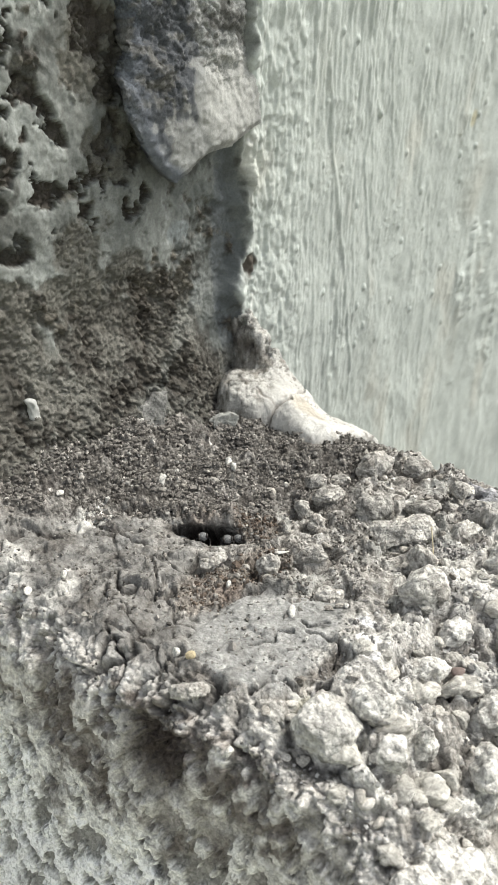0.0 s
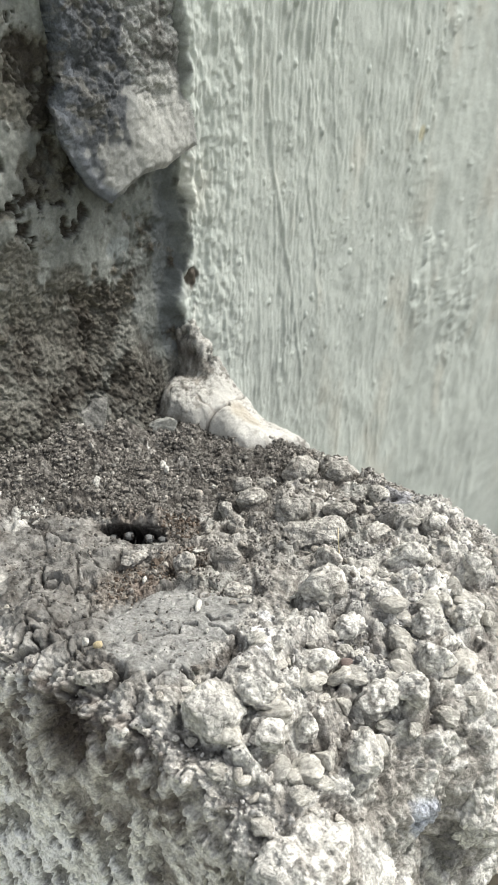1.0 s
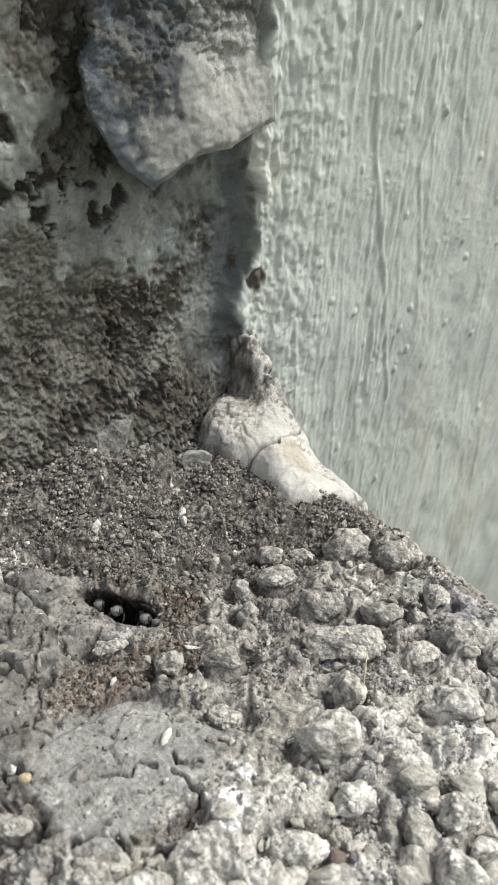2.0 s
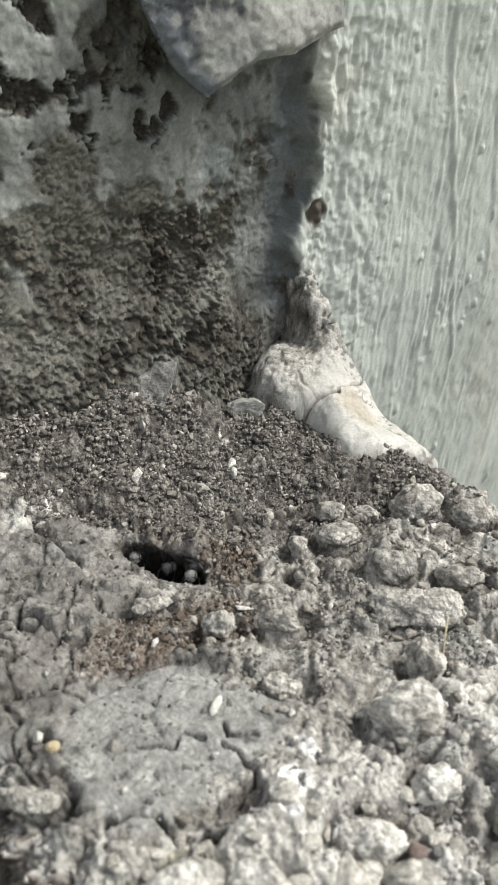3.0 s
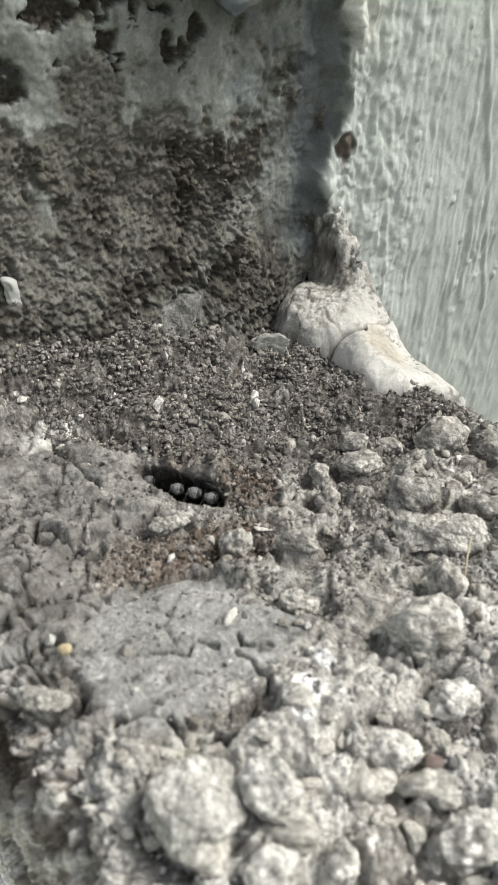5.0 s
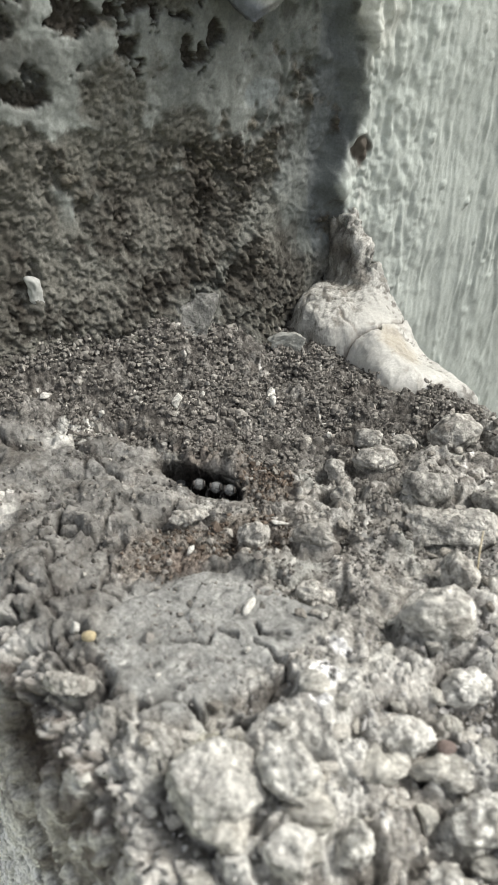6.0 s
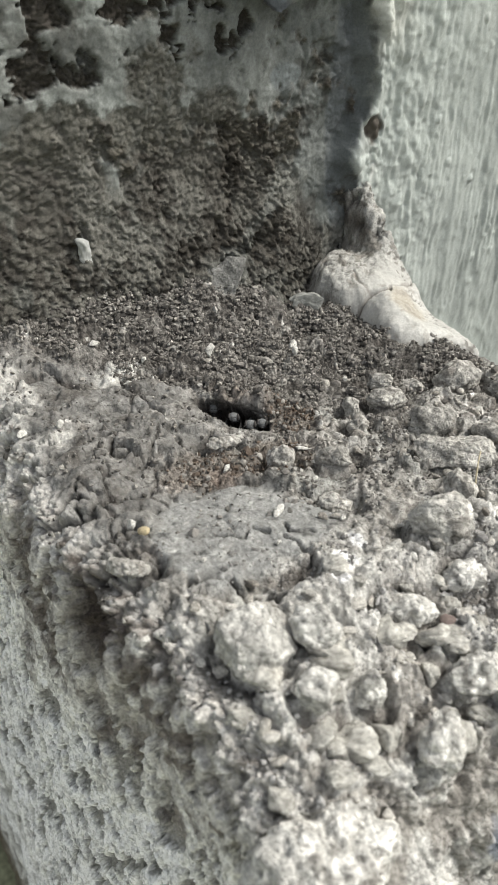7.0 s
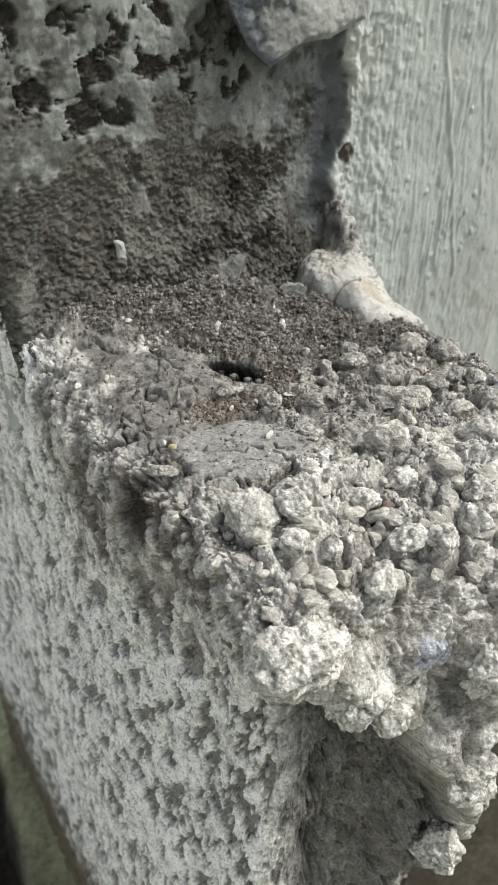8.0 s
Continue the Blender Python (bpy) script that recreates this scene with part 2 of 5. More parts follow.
def wall_surface(x, z):
    """How far the wall stands back, and its colour."""
    p = np.stack([x, 0 * x, z], 1)
    bare = 1 - ramp(x - edge_of_plaster(z) + 1.0 * fbm(p, 4.0, 8, 4), -3.2, 0.8)
    bare = bare * ramp(z, -14, -6)
    # limewashed side: brush streaks, sand under the paint, runs below the sand
    calm = ramp(fbm(p, (14, 1, 26), 10, 3) + 0.5 * ramp(z - 0.35 * x, -5, 35) - 0.45 * ramp(x, 45, 80) - 0.1, -0.15, 0.4)
    streak = (vnoise(p, (1.0, 1, 17), 11) * 0.5 + vnoise(p, (0.6, 1, 6), 12) * 0.5) * (0.15 + 1.15 * calm) + vnoise(p, (5, 1, 60), 13) * 0.7
    ridge = ramp(np.abs(vnoise(p + np.stack([0.08 * z, 0 * z, 0 * z], 1), (6.5, 1, 80), 19)), 0.10, 0.0)
    rare = ramp(fbm(p, 16, 26, 3), -0.15, 0.35)
    sand = lumps(p * np.array([1, 1, 0.7]), 6.5, 14, 0.11, 0.3) * 0.7 + (lumps(p, 3.0, 15, 0.2, 0.2) * 0.4 + lumps(p, 1.4, 27, 0.35, 0.2) * 0.2) * rare
    run = lumps(p * np.array([1, 1, 0.16]), 2.6, 24, 0.2, 0.3) * 0.35 * calm
    band = ramp(fbm(p, (20, 1, 44), 18, 3) + 0.55 * blot(x, z, 108, 50, 26, 70) + 0.5 * blot(x, z, 140, -20, 40, 60), 0.3, 0.8)
    near = 1 - ramp(x, 8, 34)
    sand = sand + run + band * (ramp(crumbs(p * np.array([1, 1, 0.55]), 3.4, 16, 0.8)[0], 0.35, 0.8) * 0.5 + 0.7 * fbm(p, (2.4, 1, 5), 28, 3)) + near * (0.75 * fbm(p, (2.0, 1, 3.2), 23, 4, 0.6))
    bead = (1 - ramp(polyline(x + 0.5 * vnoise(p, 9, 46), z, RUNS[0]), 0.25, 0.9)) + 0.7 * (1 - ramp(polyline(x + 0.5 * vnoise(p, 9, 47), z, RUNS[1]), 0.25, 0.8))
    front = -0.055 * (z - 25) - 0.32 * bead + 1.4 * fbm(p, 38, 20, 3) + 0.5 * fbm(p, (7, 1, 12), 56, 3) - 0.28 * streak - 0.2 * ridge - sand - 0.15 * fbm(p, (0.9, 1, 1.8), 72, 2) - 0.3 * ramp(fbm(p, (1.7, 1, 4.5), 74, 3), 0.12, 0.5) * (0.3 + 0.7 * near) - 0.12 * fbm(p, (2.6, 1, 5), 76, 3)
    rim = np.exp(-((x - 1.2 - 0.8 * fbm(p, 6, 29, 2)) / 1.9) ** 2) * ramp(z, -8, 10)
    front = front - rim * (0.2 + 1.5 * fbm(p, 6.0, 21, 4) + 0.6 * crumbs(p, 3.2, 22)[0] + 0.5 * fbm(p, (1.6, 1, 4), 59, 3)) - 1.6 * blot(x, z, -3.0, 24.6, 2.6, 4.2)
    front = front + 2.0 * (1 - ramp(z, 2, 20)) * (1 - ramp(x, 3, 12))
    # bare side
    low = np.clip((30 - z) / 30, 0, 1.25) ** 1.5 * (1 - 0.75 * ramp(x + 5 * fbm(p, 9, 70, 3), -26, -6))
    ragged = 1.1 * fbm(p, (11, 1, 13), 31, 5, 0.65) + 0.4 * fbm(p, 2.5, 30, 3)
    mould = ramp(blot(x, z, -25, 27, 12, 17) + 0.42 * blot(x, z, -58, 27, 44, 15) + 0.4 * blot(x, z, -32, 15, 12, 7) + 1.25 * ragged, 0.30, 0.75)
    mould = mould * (1 - 0.85 * ramp(fbm(p, (7, 1, 9), 68, 5, 0.6), 0.0, 0.25) * ramp(-x, 30, 42))
    lime = ramp(fbm(p, (9, 1, 13), 32, 5, 0.62) + ramp(z, 26, 46) * 0.9 - 0.3 - 0.7 * blot(x, z, -6, 42, 17, 40), -0.10, 0.14)
    c1, w1 = crumbs(p, 1.9, 36, 0.7)
    c2, w2 = crumbs(p, 0.95, 37, 0.6)
    hairy = fbm(p, 0.85, 44, 3)
    torn = 0.42 * fbm(p, 4.0, 33, 5, 0.75) + 0.1 * vnoise(p, 2.2, 38)
    spot = np.zeros(len(x))
    for cx, cz, rx, rz in PATCHES:
        spot = np.maximum(spot, blot(x + 1.6 * vnoise(p, 3.0, 66), z + 1.6 * vnoise(p, 3.0, 67), cx, cz, 1.2 * rx, 1.2 * rz))
    crust = np.zeros(len(x))
    for cx, cz, rx, rz in CRUSTS:
        crust = np.maximum(crust, blot(x, z, cx, cz, 1.3 * rx, 1.3 * rz))
    holes = ramp(0.8 * ramp(spot, 0.0, 1.0) + 2.4 * torn, 0.42, 0.62) * ramp(spot, 0.0, 0.12)
    holes = np.maximum(holes, ramp(torn + 0.1 * vnoise(p, 12, 34), 0.15, 0.19) * ramp(z, 40, 52) * (1 - ramp(x, -26, -18)))
    crust = ramp(crust + 1.3 * torn, 0.2, 0.55) * (1 - ramp(x, -20, -14))
    lime = lime * (1 - holes) * (1 - 0.75 * crust)
    shaded_recess = blot(x, z, -7, 36, 16, 34)
    back = 3.6 - 12 * low + 1.0 * fbm(p, 14, 35) - 1.0 * lime - 0.5 * lime * fbm(p, (4, 1, 8), 43, 3) + holes * (1.1 + 0.5 * fbm(p, 2.2, 62, 3) - 0.25 * c2)
    worn_in = ramp(fbm(p, (9, 1, 11), 73, 5, 0.62), 0.04, 0.26)
    back = back + 0.7 * worn_in * mould - mould * (1 - 0.5 * worn_in) * (0.3 * c1 + 0.75 * c2 + 0.9 * hairy + 2.2 * fbm(p, 5, 63, 5, 0.6) - 0.5)
    loose = (1 - lime) * (1 - 0.6 * ramp(shaded_recess, 0, 0.5))
    back = back - loose * (0.5 * c1 + 0.7 * c2 + 0.4 * hairy + 0.9 * fbm(p, 4, 64, 4)) - 0.5 * ramp(shaded_recess, 0, 0.5) * fbm(p, 2.6, 77, 4, 0.6) - 0.2 * fbm(p, 1.4, 40, 2) - 0.12 * vnoise(p, 0.6, 48)
    foot = (1 - ramp(z, 2, 18)) * (1 - 0.7 * ramp(x + 5 * fbm(p, 9, 70, 3), -22, -8))
    f1, w3 = crumbs(p, 4.6, 41)
    back = back - foot * (0.7 * f1 + 0.4 * c1 + 0.8 * c2 + 0.6 * hairy + 0.8 * fbm(p, 4, 58, 3) - 1.2)
    y = front * (1 - bare) + back * bare
    # the pit in the rim
    pit = blot(x, z, 1.9, 30.2, 2.6, 3.6)
    y = y + (0.8 + 0.6 * fbm(p, 1.5, 75, 3)) * ramp(pit + 0.7 * fbm(p, 2, 65, 3), 0.1, 0.6) * ramp(pit, 0, 0.15)
    n1, n2, n3 = fbm(p, 30, 51, 4), fbm(p, 7, 52, 4), fbm(p, 2.2, 55, 3)
    paint = np.tile(np.array([0.455, 0.492, 0.466]), (len(x), 1)) * (1 + 0.08 * n1 + 0.06 * n2)[:, None]
    paint = blend(paint, 0.4 * ramp(fbm(p, (14, 1, 26), 53, 4), 0.1, 0.6), (0.47, 0.455, 0.40))
    paint = blend(paint, 0.8 * ramp(blot(x, z, 103, 53, 2.6, 3.4), 0.1, 0.8), (0.48, 0.45, 0.31))
    # limewash darkens to brown low down: dirt, and shade put in too
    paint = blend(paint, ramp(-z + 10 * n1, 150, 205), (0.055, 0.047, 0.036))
    paint = blend(paint, np.exp(-((x + 1.0) / 2.4) ** 2) * ramp(n2 + 0.6 * n3, 0.0, 0.5) * 0.5, (0.16, 0.16, 0.155))
    paint = blend(paint, rim * ramp(-n2, 0.0, 0.4) * 0.6, (0.60, 0.60, 0.57))
    paint = blend(paint, np.exp(-((x - 2) / 3.2) ** 2) * ramp(n2 + 0.25 * n1, -0.05, 0.3) * (1 - ramp(z, 12, 18)) * 0.8, (0.10, 0.088, 0.075))
    bare_c = np.tile(np.array([0.105, 0.098, 0.087]), (len(x), 1)) * (1 + 0.4 * n2 + 0.3 * n3)[:, None]
    stain = fbm(p, (4.5, 1, 8), 71, 5, 0.6)
    bare_c = blend(bare_c, lime * (0.8 + 0.3 * n2), np.array([0.238, 0.253, 0.248]))
    bare_c = blend(bare_c, lime * ramp(stain, -0.05, 0.25) * 0.8, np.array([0.135, 0.141, 0.135]))
    bare_c = blend(bare_c, ramp(stain + 0.5 * n2 + 0.5 * ramp(-x, 46, 74), 0.3, 0.65) * 0.7, np.array([0.065, 0.06, 0.053]))
    bare_c = blend(bare_c, lime * ramp(-stain + 0.3 * n3, 0.15, 0.45) * 0.5, np.array([0.42, 0.44, 0.43]))
    bare_c = blend(bare_c, lime * ramp(n3 + 0.4 * n2, 0.15, 0.5) * 0.5, np.array([0.14, 0.145, 0.14]))
    bare_c = blend(bare_c, crust * (1 - holes) * (0.6 + 0.5 * n3), (0.115, 0.108, 0.092))
    bare_c = blend(bare_c, holes * (0.8 + 0.45 * n3 + 0.3 * n2), (0.05, 0.042, 0.035))
    # recess beside the limewash: grey plaster, its bluish shade put into the colour
    bare_c = blend(bare_c, ramp(shaded_recess + 0.5 * stain, 0.0, 0.55) * 0.8, (0.14, 0.152, 0.15))
    bare_c = blend(bare_c, ramp(shaded_recess, 0.0, 0.5) * ramp(n2 + 0.5 * n3, 0.05, 0.4) * 0.6, (0.25, 0.262, 0.26))
    bare_c = blend(bare_c, ramp(shaded_recess, 0.0, 0.5) * ramp(-stain - 0.7 * n3, 0.0, 0.35) * 0.7, (0.06, 0.058, 0.053))
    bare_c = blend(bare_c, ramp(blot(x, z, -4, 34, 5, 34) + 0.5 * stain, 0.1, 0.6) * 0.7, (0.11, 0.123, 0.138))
    bare_c = blend(bare_c, ramp(blot(x, z, -19, 42, 4.5, 3.2) + 0.4 * n2, 0.2, 0.6), (0.20, 0.22, 0.23))
    bare_c = blend(bare_c, mould * (0.75 + 0.6 * hairy), (0.042, 0.034, 0.027))
    bare_c = blend(bare_c, mould * ramp(n2 + 0.5 * n3, 0.1, 0.4) * 0.6, (0.155, 0.145, 0.125))
    bare_c = blend(bare_c, mould * ramp(w2 + 0.8 * n2 + 0.4 * hairy, 0.6, 0.95) * 0.7, (0.12, 0.106, 0.085))
    crumbly = (1 - ramp(z + 10 * n1 + 16 * n2 + 7 * n3, 15, 40)) * (1 - ramp(blot(x, z, -6, 30, 13, 24), 0.1, 0.5))
    bare_c = blend(bare_c, crumbly * 0.85, np.array([0.048, 0.042, 0.036]))
    bare_c = blend(bare_c, crumbly * ramp(w1 + 0.5 * hairy + 0.4 * n2, 0.6, 0.9) * 0.6, (0.14, 0.132, 0.116))
    bare_c = blend(bare_c, crumbly * ramp(w2 + 0.5 * n3, 0.75, 1.0) * 0.6, (0.22, 0.21, 0.19))
    bare_c = blend(bare_c, crumbly * ramp(fbm(p, (6, 1, 11), 57, 5, 0.6), 0.12, 0.4) * 0.65, (0.19, 0.19, 0.175))
    bare_c = blend(bare_c, crumbly * mould * (0.6 + 0.5 * hairy), (0.042, 0.034, 0.027))
    worn = ramp(fbm(p, (9, 1, 11), 73, 5, 0.62) + 0.25 * hairy, 0.04, 0.26) * (1 - 0.5 * ramp(blot(x, z, -25, 28, 11, 14), 0.2, 0.7))
    bare_c = blend(bare_c, worn * np.maximum(mould, crumbly) * 0.6, (0.195, 0.188, 0.17))
    smear = polyline(x + 2.5 * n2, z + 2.5 * n3, ((-44, 4), (-36, 8), (-28, 13), (-17, 25)))
    bare_c = blend(bare_c, (1 - ramp(smear + 4 * n2, 0.8, 3.5)) * 0.6, (0.21, 0.213, 0.20))
    bare_c = greyer(bare_c, 0.85) * np.array([0.98, 1.0, 0.97])
    # bare colours spread onto the step's face, painting it in shade
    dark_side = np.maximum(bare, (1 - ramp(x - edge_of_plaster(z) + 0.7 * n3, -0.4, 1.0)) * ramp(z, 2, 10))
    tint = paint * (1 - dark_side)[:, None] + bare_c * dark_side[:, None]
    tint = blend(tint, ramp(pit + 0.5 * n3, 0.1, 0.7) * ramp(pit, 0, 0.15), (0.10, 0.088, 0.075))
    gritty = np.maximum(np.maximum(mould, 0.9 * crumbly), np.maximum(0.7 * holes, 0.5 * crust)) * dark_side
    tint = np.concatenate([tint, (0.5 + 0.5 * dark_side + 1.0 * gritty)[:, None]], 1)
    return y, tint


def build_wall():
    xs = spaced((LEDGE_L - 0.6, -66, 0.42), (-66, 6, 0.28), (6, 60, 0.4), (60, 110, 0.55), (110, 190, 1.2), (190, 420, 12))
    zs = spaced((GROUND - 10, -130, 6), (-130, -45, 1.2), (-45, -4, 0.6), (-4, 62, 0.3), (62, 98, 0.4), (98, 420, 12))
    x, z = (g.ravel() for g in np.meshgrid(xs, zs))
    y, tint = wall_surface(x, z)
    step = np.exp(-((x - 0.2) / 2.6) ** 2) * ramp(z, -8, 4)
    q = np.stack([x * 0.4, y * 1.6, z], 1)
    x = x + step * (0.9 * fbm(q, 6.0, 47, 3) - 0.5 * ramp(y, 0.5, 4.0))
    # the end of the wall turns into its side
    turn = 1 - ramp(x, LEDGE_L - 0.6, LEDGE_L + 5)
    y = y + turn ** 2 * 4
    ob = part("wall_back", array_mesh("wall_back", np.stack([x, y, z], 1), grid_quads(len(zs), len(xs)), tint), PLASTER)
    tagged(ob, "grey-green limewashed wall, brushed on one side, bare and mouldy beside it", "wall", kind="structure")
    core = bmesh.new()
    bmesh.ops.create_cube(core, size=1.0, matrix=Matrix.Translation((0.164, 0.075, 0.074)) @ Matrix.Diagonal((0.512, 0.112, 0.69, 1)))
    me = bpy.data.meshes.new("wall_core")
    core.to_mesh(me)
    core.free()
    col = me.color_attributes.new("tint", "FLOAT_COLOR", "POINT")
    for d in col.data:
        d.color = (0.4, 0.4, 0.37, 1)
    tagged(part("wall_core", me, PLASTER), "grey masonry core of the old wall", "wall", kind="structure")


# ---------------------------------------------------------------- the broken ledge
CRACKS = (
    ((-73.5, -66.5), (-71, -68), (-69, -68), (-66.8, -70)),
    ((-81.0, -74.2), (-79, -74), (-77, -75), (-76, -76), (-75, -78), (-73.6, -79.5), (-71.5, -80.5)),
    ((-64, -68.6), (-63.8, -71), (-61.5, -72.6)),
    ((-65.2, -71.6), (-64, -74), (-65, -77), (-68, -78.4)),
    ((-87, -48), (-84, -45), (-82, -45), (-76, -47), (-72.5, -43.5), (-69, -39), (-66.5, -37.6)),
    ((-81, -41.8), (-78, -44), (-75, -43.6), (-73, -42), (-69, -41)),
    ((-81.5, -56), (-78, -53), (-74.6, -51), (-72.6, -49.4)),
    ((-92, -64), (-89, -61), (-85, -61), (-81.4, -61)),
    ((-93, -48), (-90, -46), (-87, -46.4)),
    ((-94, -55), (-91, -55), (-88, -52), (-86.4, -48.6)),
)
SOIL_LINE = ((-96, -84, -71, -65, -58, -50, -44, -37, -33, -30, -22, -13, -4, 4), (-5, -7, -17, -23, -28, -36, -45, -41, -47, -52, -50, -52, -46, -42))
LIP = ((-92, -86, -74, -64, -57, -46, -36), (15, 25, 30, 42, 48, 72, 98))  # how far down the pale crust of the broken end reaches
# stones bound in the mortar: x, y, length, breadth, height, turn
STONES_BACK = (
    (-35.3, -46.4, 3.8, 3.8, 5.4, 20), (-29.4, -48.6, 7.6, 4.6, 4.8, -32), (-27.4, -58, 8.4, 5.6, 6.4, -34), (-38.2, -52.2, 4, 3.6, 4.2, 10),
    (-47.2, -58.4, 7.2, 4.8, 4.4, -30), (-55.4, -54, 5.4, 5, 5.6, -20), (-61, -45.8, 6.8, 3.8, 3.2, -25), (-26, -43, 7, 4.6, 4.6, -20),
    (-20.4, -45.2, 4.2, 4, 5.0, 10), (-12.6, -48.5, 9.4, 8.2, 7.4, -20), (-7.4, -56, 7, 5.4, 6.2, -10),
)
STONES_MIDDLE = (
    (-29.4, -66, 15, 7.6, 8.0, -36), (-35.8, -74.6, 6, 5.6, 7, 0), (-44.4, -80, 10.8, 8.6, 9, -24), (-19, -65, 7.4, 5.4, 5, -40),
    (-46, -88, 6.8, 4.8, 5, -30), (-57.4, -89, 8.4, 6.4, 4.4, -35), (-25, -86, 10, 5.8, 6.4, -40), (-10.4, -83, 6.8, 5.4, 5.6, -30),
    (-20, -75, 8, 6, 5, 20), (-9, -68, 6, 5, 4.4, 60), (-86.4, -66, 7, 5, 3.0, -30), (-53, -67, 5.4, 4, 3.4, -40),
)
STONES_END = (
    (-14.4, -95, 8, 6.4, 7, -20), (-35.4, -97, 7.2, 5.4, 6, -20), (-35.8, -102, 3.8, 3.6, 4.4, 0), (-41, -102.4, 8, 5, 6, -60),
    (-79, -85, 11.4, 9.8, 9, -20), (-71, -88.6, 7.8, 6.6, 7.4, -30), (-68.4, -95.4, 4.6, 4.4, 5.6, 0), (-55, -100, 8, 6.4, 6, -40),
    (-75.6, -94.6, 5.8, 5, 6, 10), (-63, -104, 9, 7, 7, 50), (-50, -104, 8, 7, 7, 10), (-27, -101, 8, 6, 6, 30),
)
HOLE_C, HOLE_U = (-55.0, -38.8), (0.447, -0.894)


def hole_shape(x, y, p):
    u = (x - HOLE_C[0]) * HOLE_U[0] + (y - HOLE_C[1]) * HOLE_U[1]
    v = (x - HOLE_C[0]) * -HOLE_U[1] + (y - HOLE_C[1]) * HOLE_U[0]
    wob = 1 + 0.2 * vnoise(p, 2.5, 61)
    return (u / 7.4) ** 2 + (v / (2.5 * wob)) ** 2, u, v


def slab_mask(x, y, p):
    """The smooth grey screed left in the middle."""
    v = np.maximum(np.maximum(blot(x, y, -73, -66.5, 10.5, 12.5), blot(x, y, -65, -69, 11, 8)), blot(x, y, -68, -61, 9, 6))
    return ramp(v + 0.35 * fbm(p, 6, 62, 4), 0.08, 0.35)


def sink(x, y):
    """How much the worn top drops below level towards its broken front and its sides."""
    front = np.clip((-78 - y) / 32, 0, 1.4) ** 1.7 * 14
    return -front - 2.2 * blot(x, y, -40, -52, 50, 30) - 1.5 * (1 - ramp(x, -96, -82)) + 10 * ramp(y, -20, 2) * (1 - ramp(x, -34, -20))


def ledge_surface(p, n):
    """Relief along the normal and colour of the ledge's skin."""
    x, y, z = p.T
    top = ramp(n[:, 2], 0.25, 0.8)
    left = ramp(-n[:, 0], 0.25, 0.9)
    face = 1 - top
    end = face * (1 - left)
    a, b, c = fbm(p, 22, 81, 4), fbm(p, 5, 82, 4), fbm(p, 1.6, 83, 3)
    speck = vnoise(p, 0.55, 99)
    slab = slab_mask(x, y, p) * top
    soil = ramp(y - np.interp(x, *SOIL_LINE) + 4 * fbm(p, 9, 63, 4), -2.5, 3.0) * top
    nest = top * (1 - slab) * ramp(np.maximum(np.maximum(blot(x, y, -66, -51, 9, 6.5), blot(x, y, -56, -53, 9, 6)), blot(x, y, -47, -45, 5, 6)) + 0.5 * b, 0.12, 0.5)
    plate = top * (1 - soil) * (1 - nest) * (1 - slab) * ramp(-x + 5 * a + 3 * b, 57, 63) * ramp(y + 5 * b, -76, -68)
    coarse = top * (1 - soil) * (1 - slab) * (1 - plate) * (1 - nest)
    white = ramp(-y + 7 * fbm(p, 12, 64, 4), 76, 90) * (1 - ramp(-n[:, 0], 0.35, 0.7))
    e0, w0 = crumbs(p, 11.0, 65, 0.5)
    e1, w1 = crumbs(p, 4.4, 66, 0.6)
    e2, w2 = crumbs(p, 2.1, 67, 0.6)
    e3, w3 = crumbs(p, 1.05, 68, 0.35)
    grainy = fbm(p, 1.6, 78, 3)
    chunk = fbm(p, 6.5, 79, 5, 0.58)
    some = ramp(w0 + 0.4 * fbm(p, 9, 87, 2), 0.35, 0.7)
    d = 1.0 * fbm(p, 20, 69, 3) * (1 - 0.7 * slab) - 0.4
    d += (0.16 * speck + 0.22 * vnoise(p, 0.95, 89)) * (1 - 0.65 * np.maximum(slab, plate))
    # broken mortar in flat scabs, with rubble between
    scab = layered(fbm(p, 10, 111, 4, 0.55) + 0.15 * w1, 3.2, 0.28)
    d += coarse * (2.2 * scab + 2.6 * fbm(p, 8, 125, 4, 0.5) + 0.9 * chunk + 1.0 * e1 * some + 0.35 * e2 + 0.2 * e3 + 0.25 * grainy - 1.2)
    # cracked grey skin that lifts in layers
    d += plate * (0.7 * fbm(p, 12, 112, 3) + 0.7 * chunk + 0.35 * e2 + 0.25 * e3 + 0.15 * grainy - 0.3)
    d += slab * (0.8 * layered(fbm(p, 13, 113, 2), 2.0, 0.1) + 0.1 * e2 + 0.1 * e3 + 0.25 * fbm(p, 3, 70, 4) - 0.3)
    clump = ramp(fbm(p, (9, 7, 7), 114, 3), -0.2, 0.5)
    d += soil * (1.9 * clump + 0.8 * e1 * (0.2 + w0) + 0.8 * e2 * (0.3 + w1) + 0.7 * e3 + 1.0 * fbm(p, 4, 97, 4) + 0.3 * grainy - 1.9)
    d += nest * (0.9 * e2 + 0.8 * e3 + 0.9 * chunk + 0.3 * grainy - 1.2)
    # pale crust of the broken end: puffy lobes
    puff = billow(p + 2.0 * np.stack([vnoise(p, 5, 115), vnoise(p, 5, 116), vnoise(p, 5, 117)], 1), 13, 118, 4, 0.55)
    d += white * np.maximum(top, end) * (7.0 * (puff - 0.62) + 0.3 * e2 + 0.15 * e3 + 1.2 * chunk)
    # the side: upright pocks
    pf = np.stack([x, y, z * 0.55], 1)
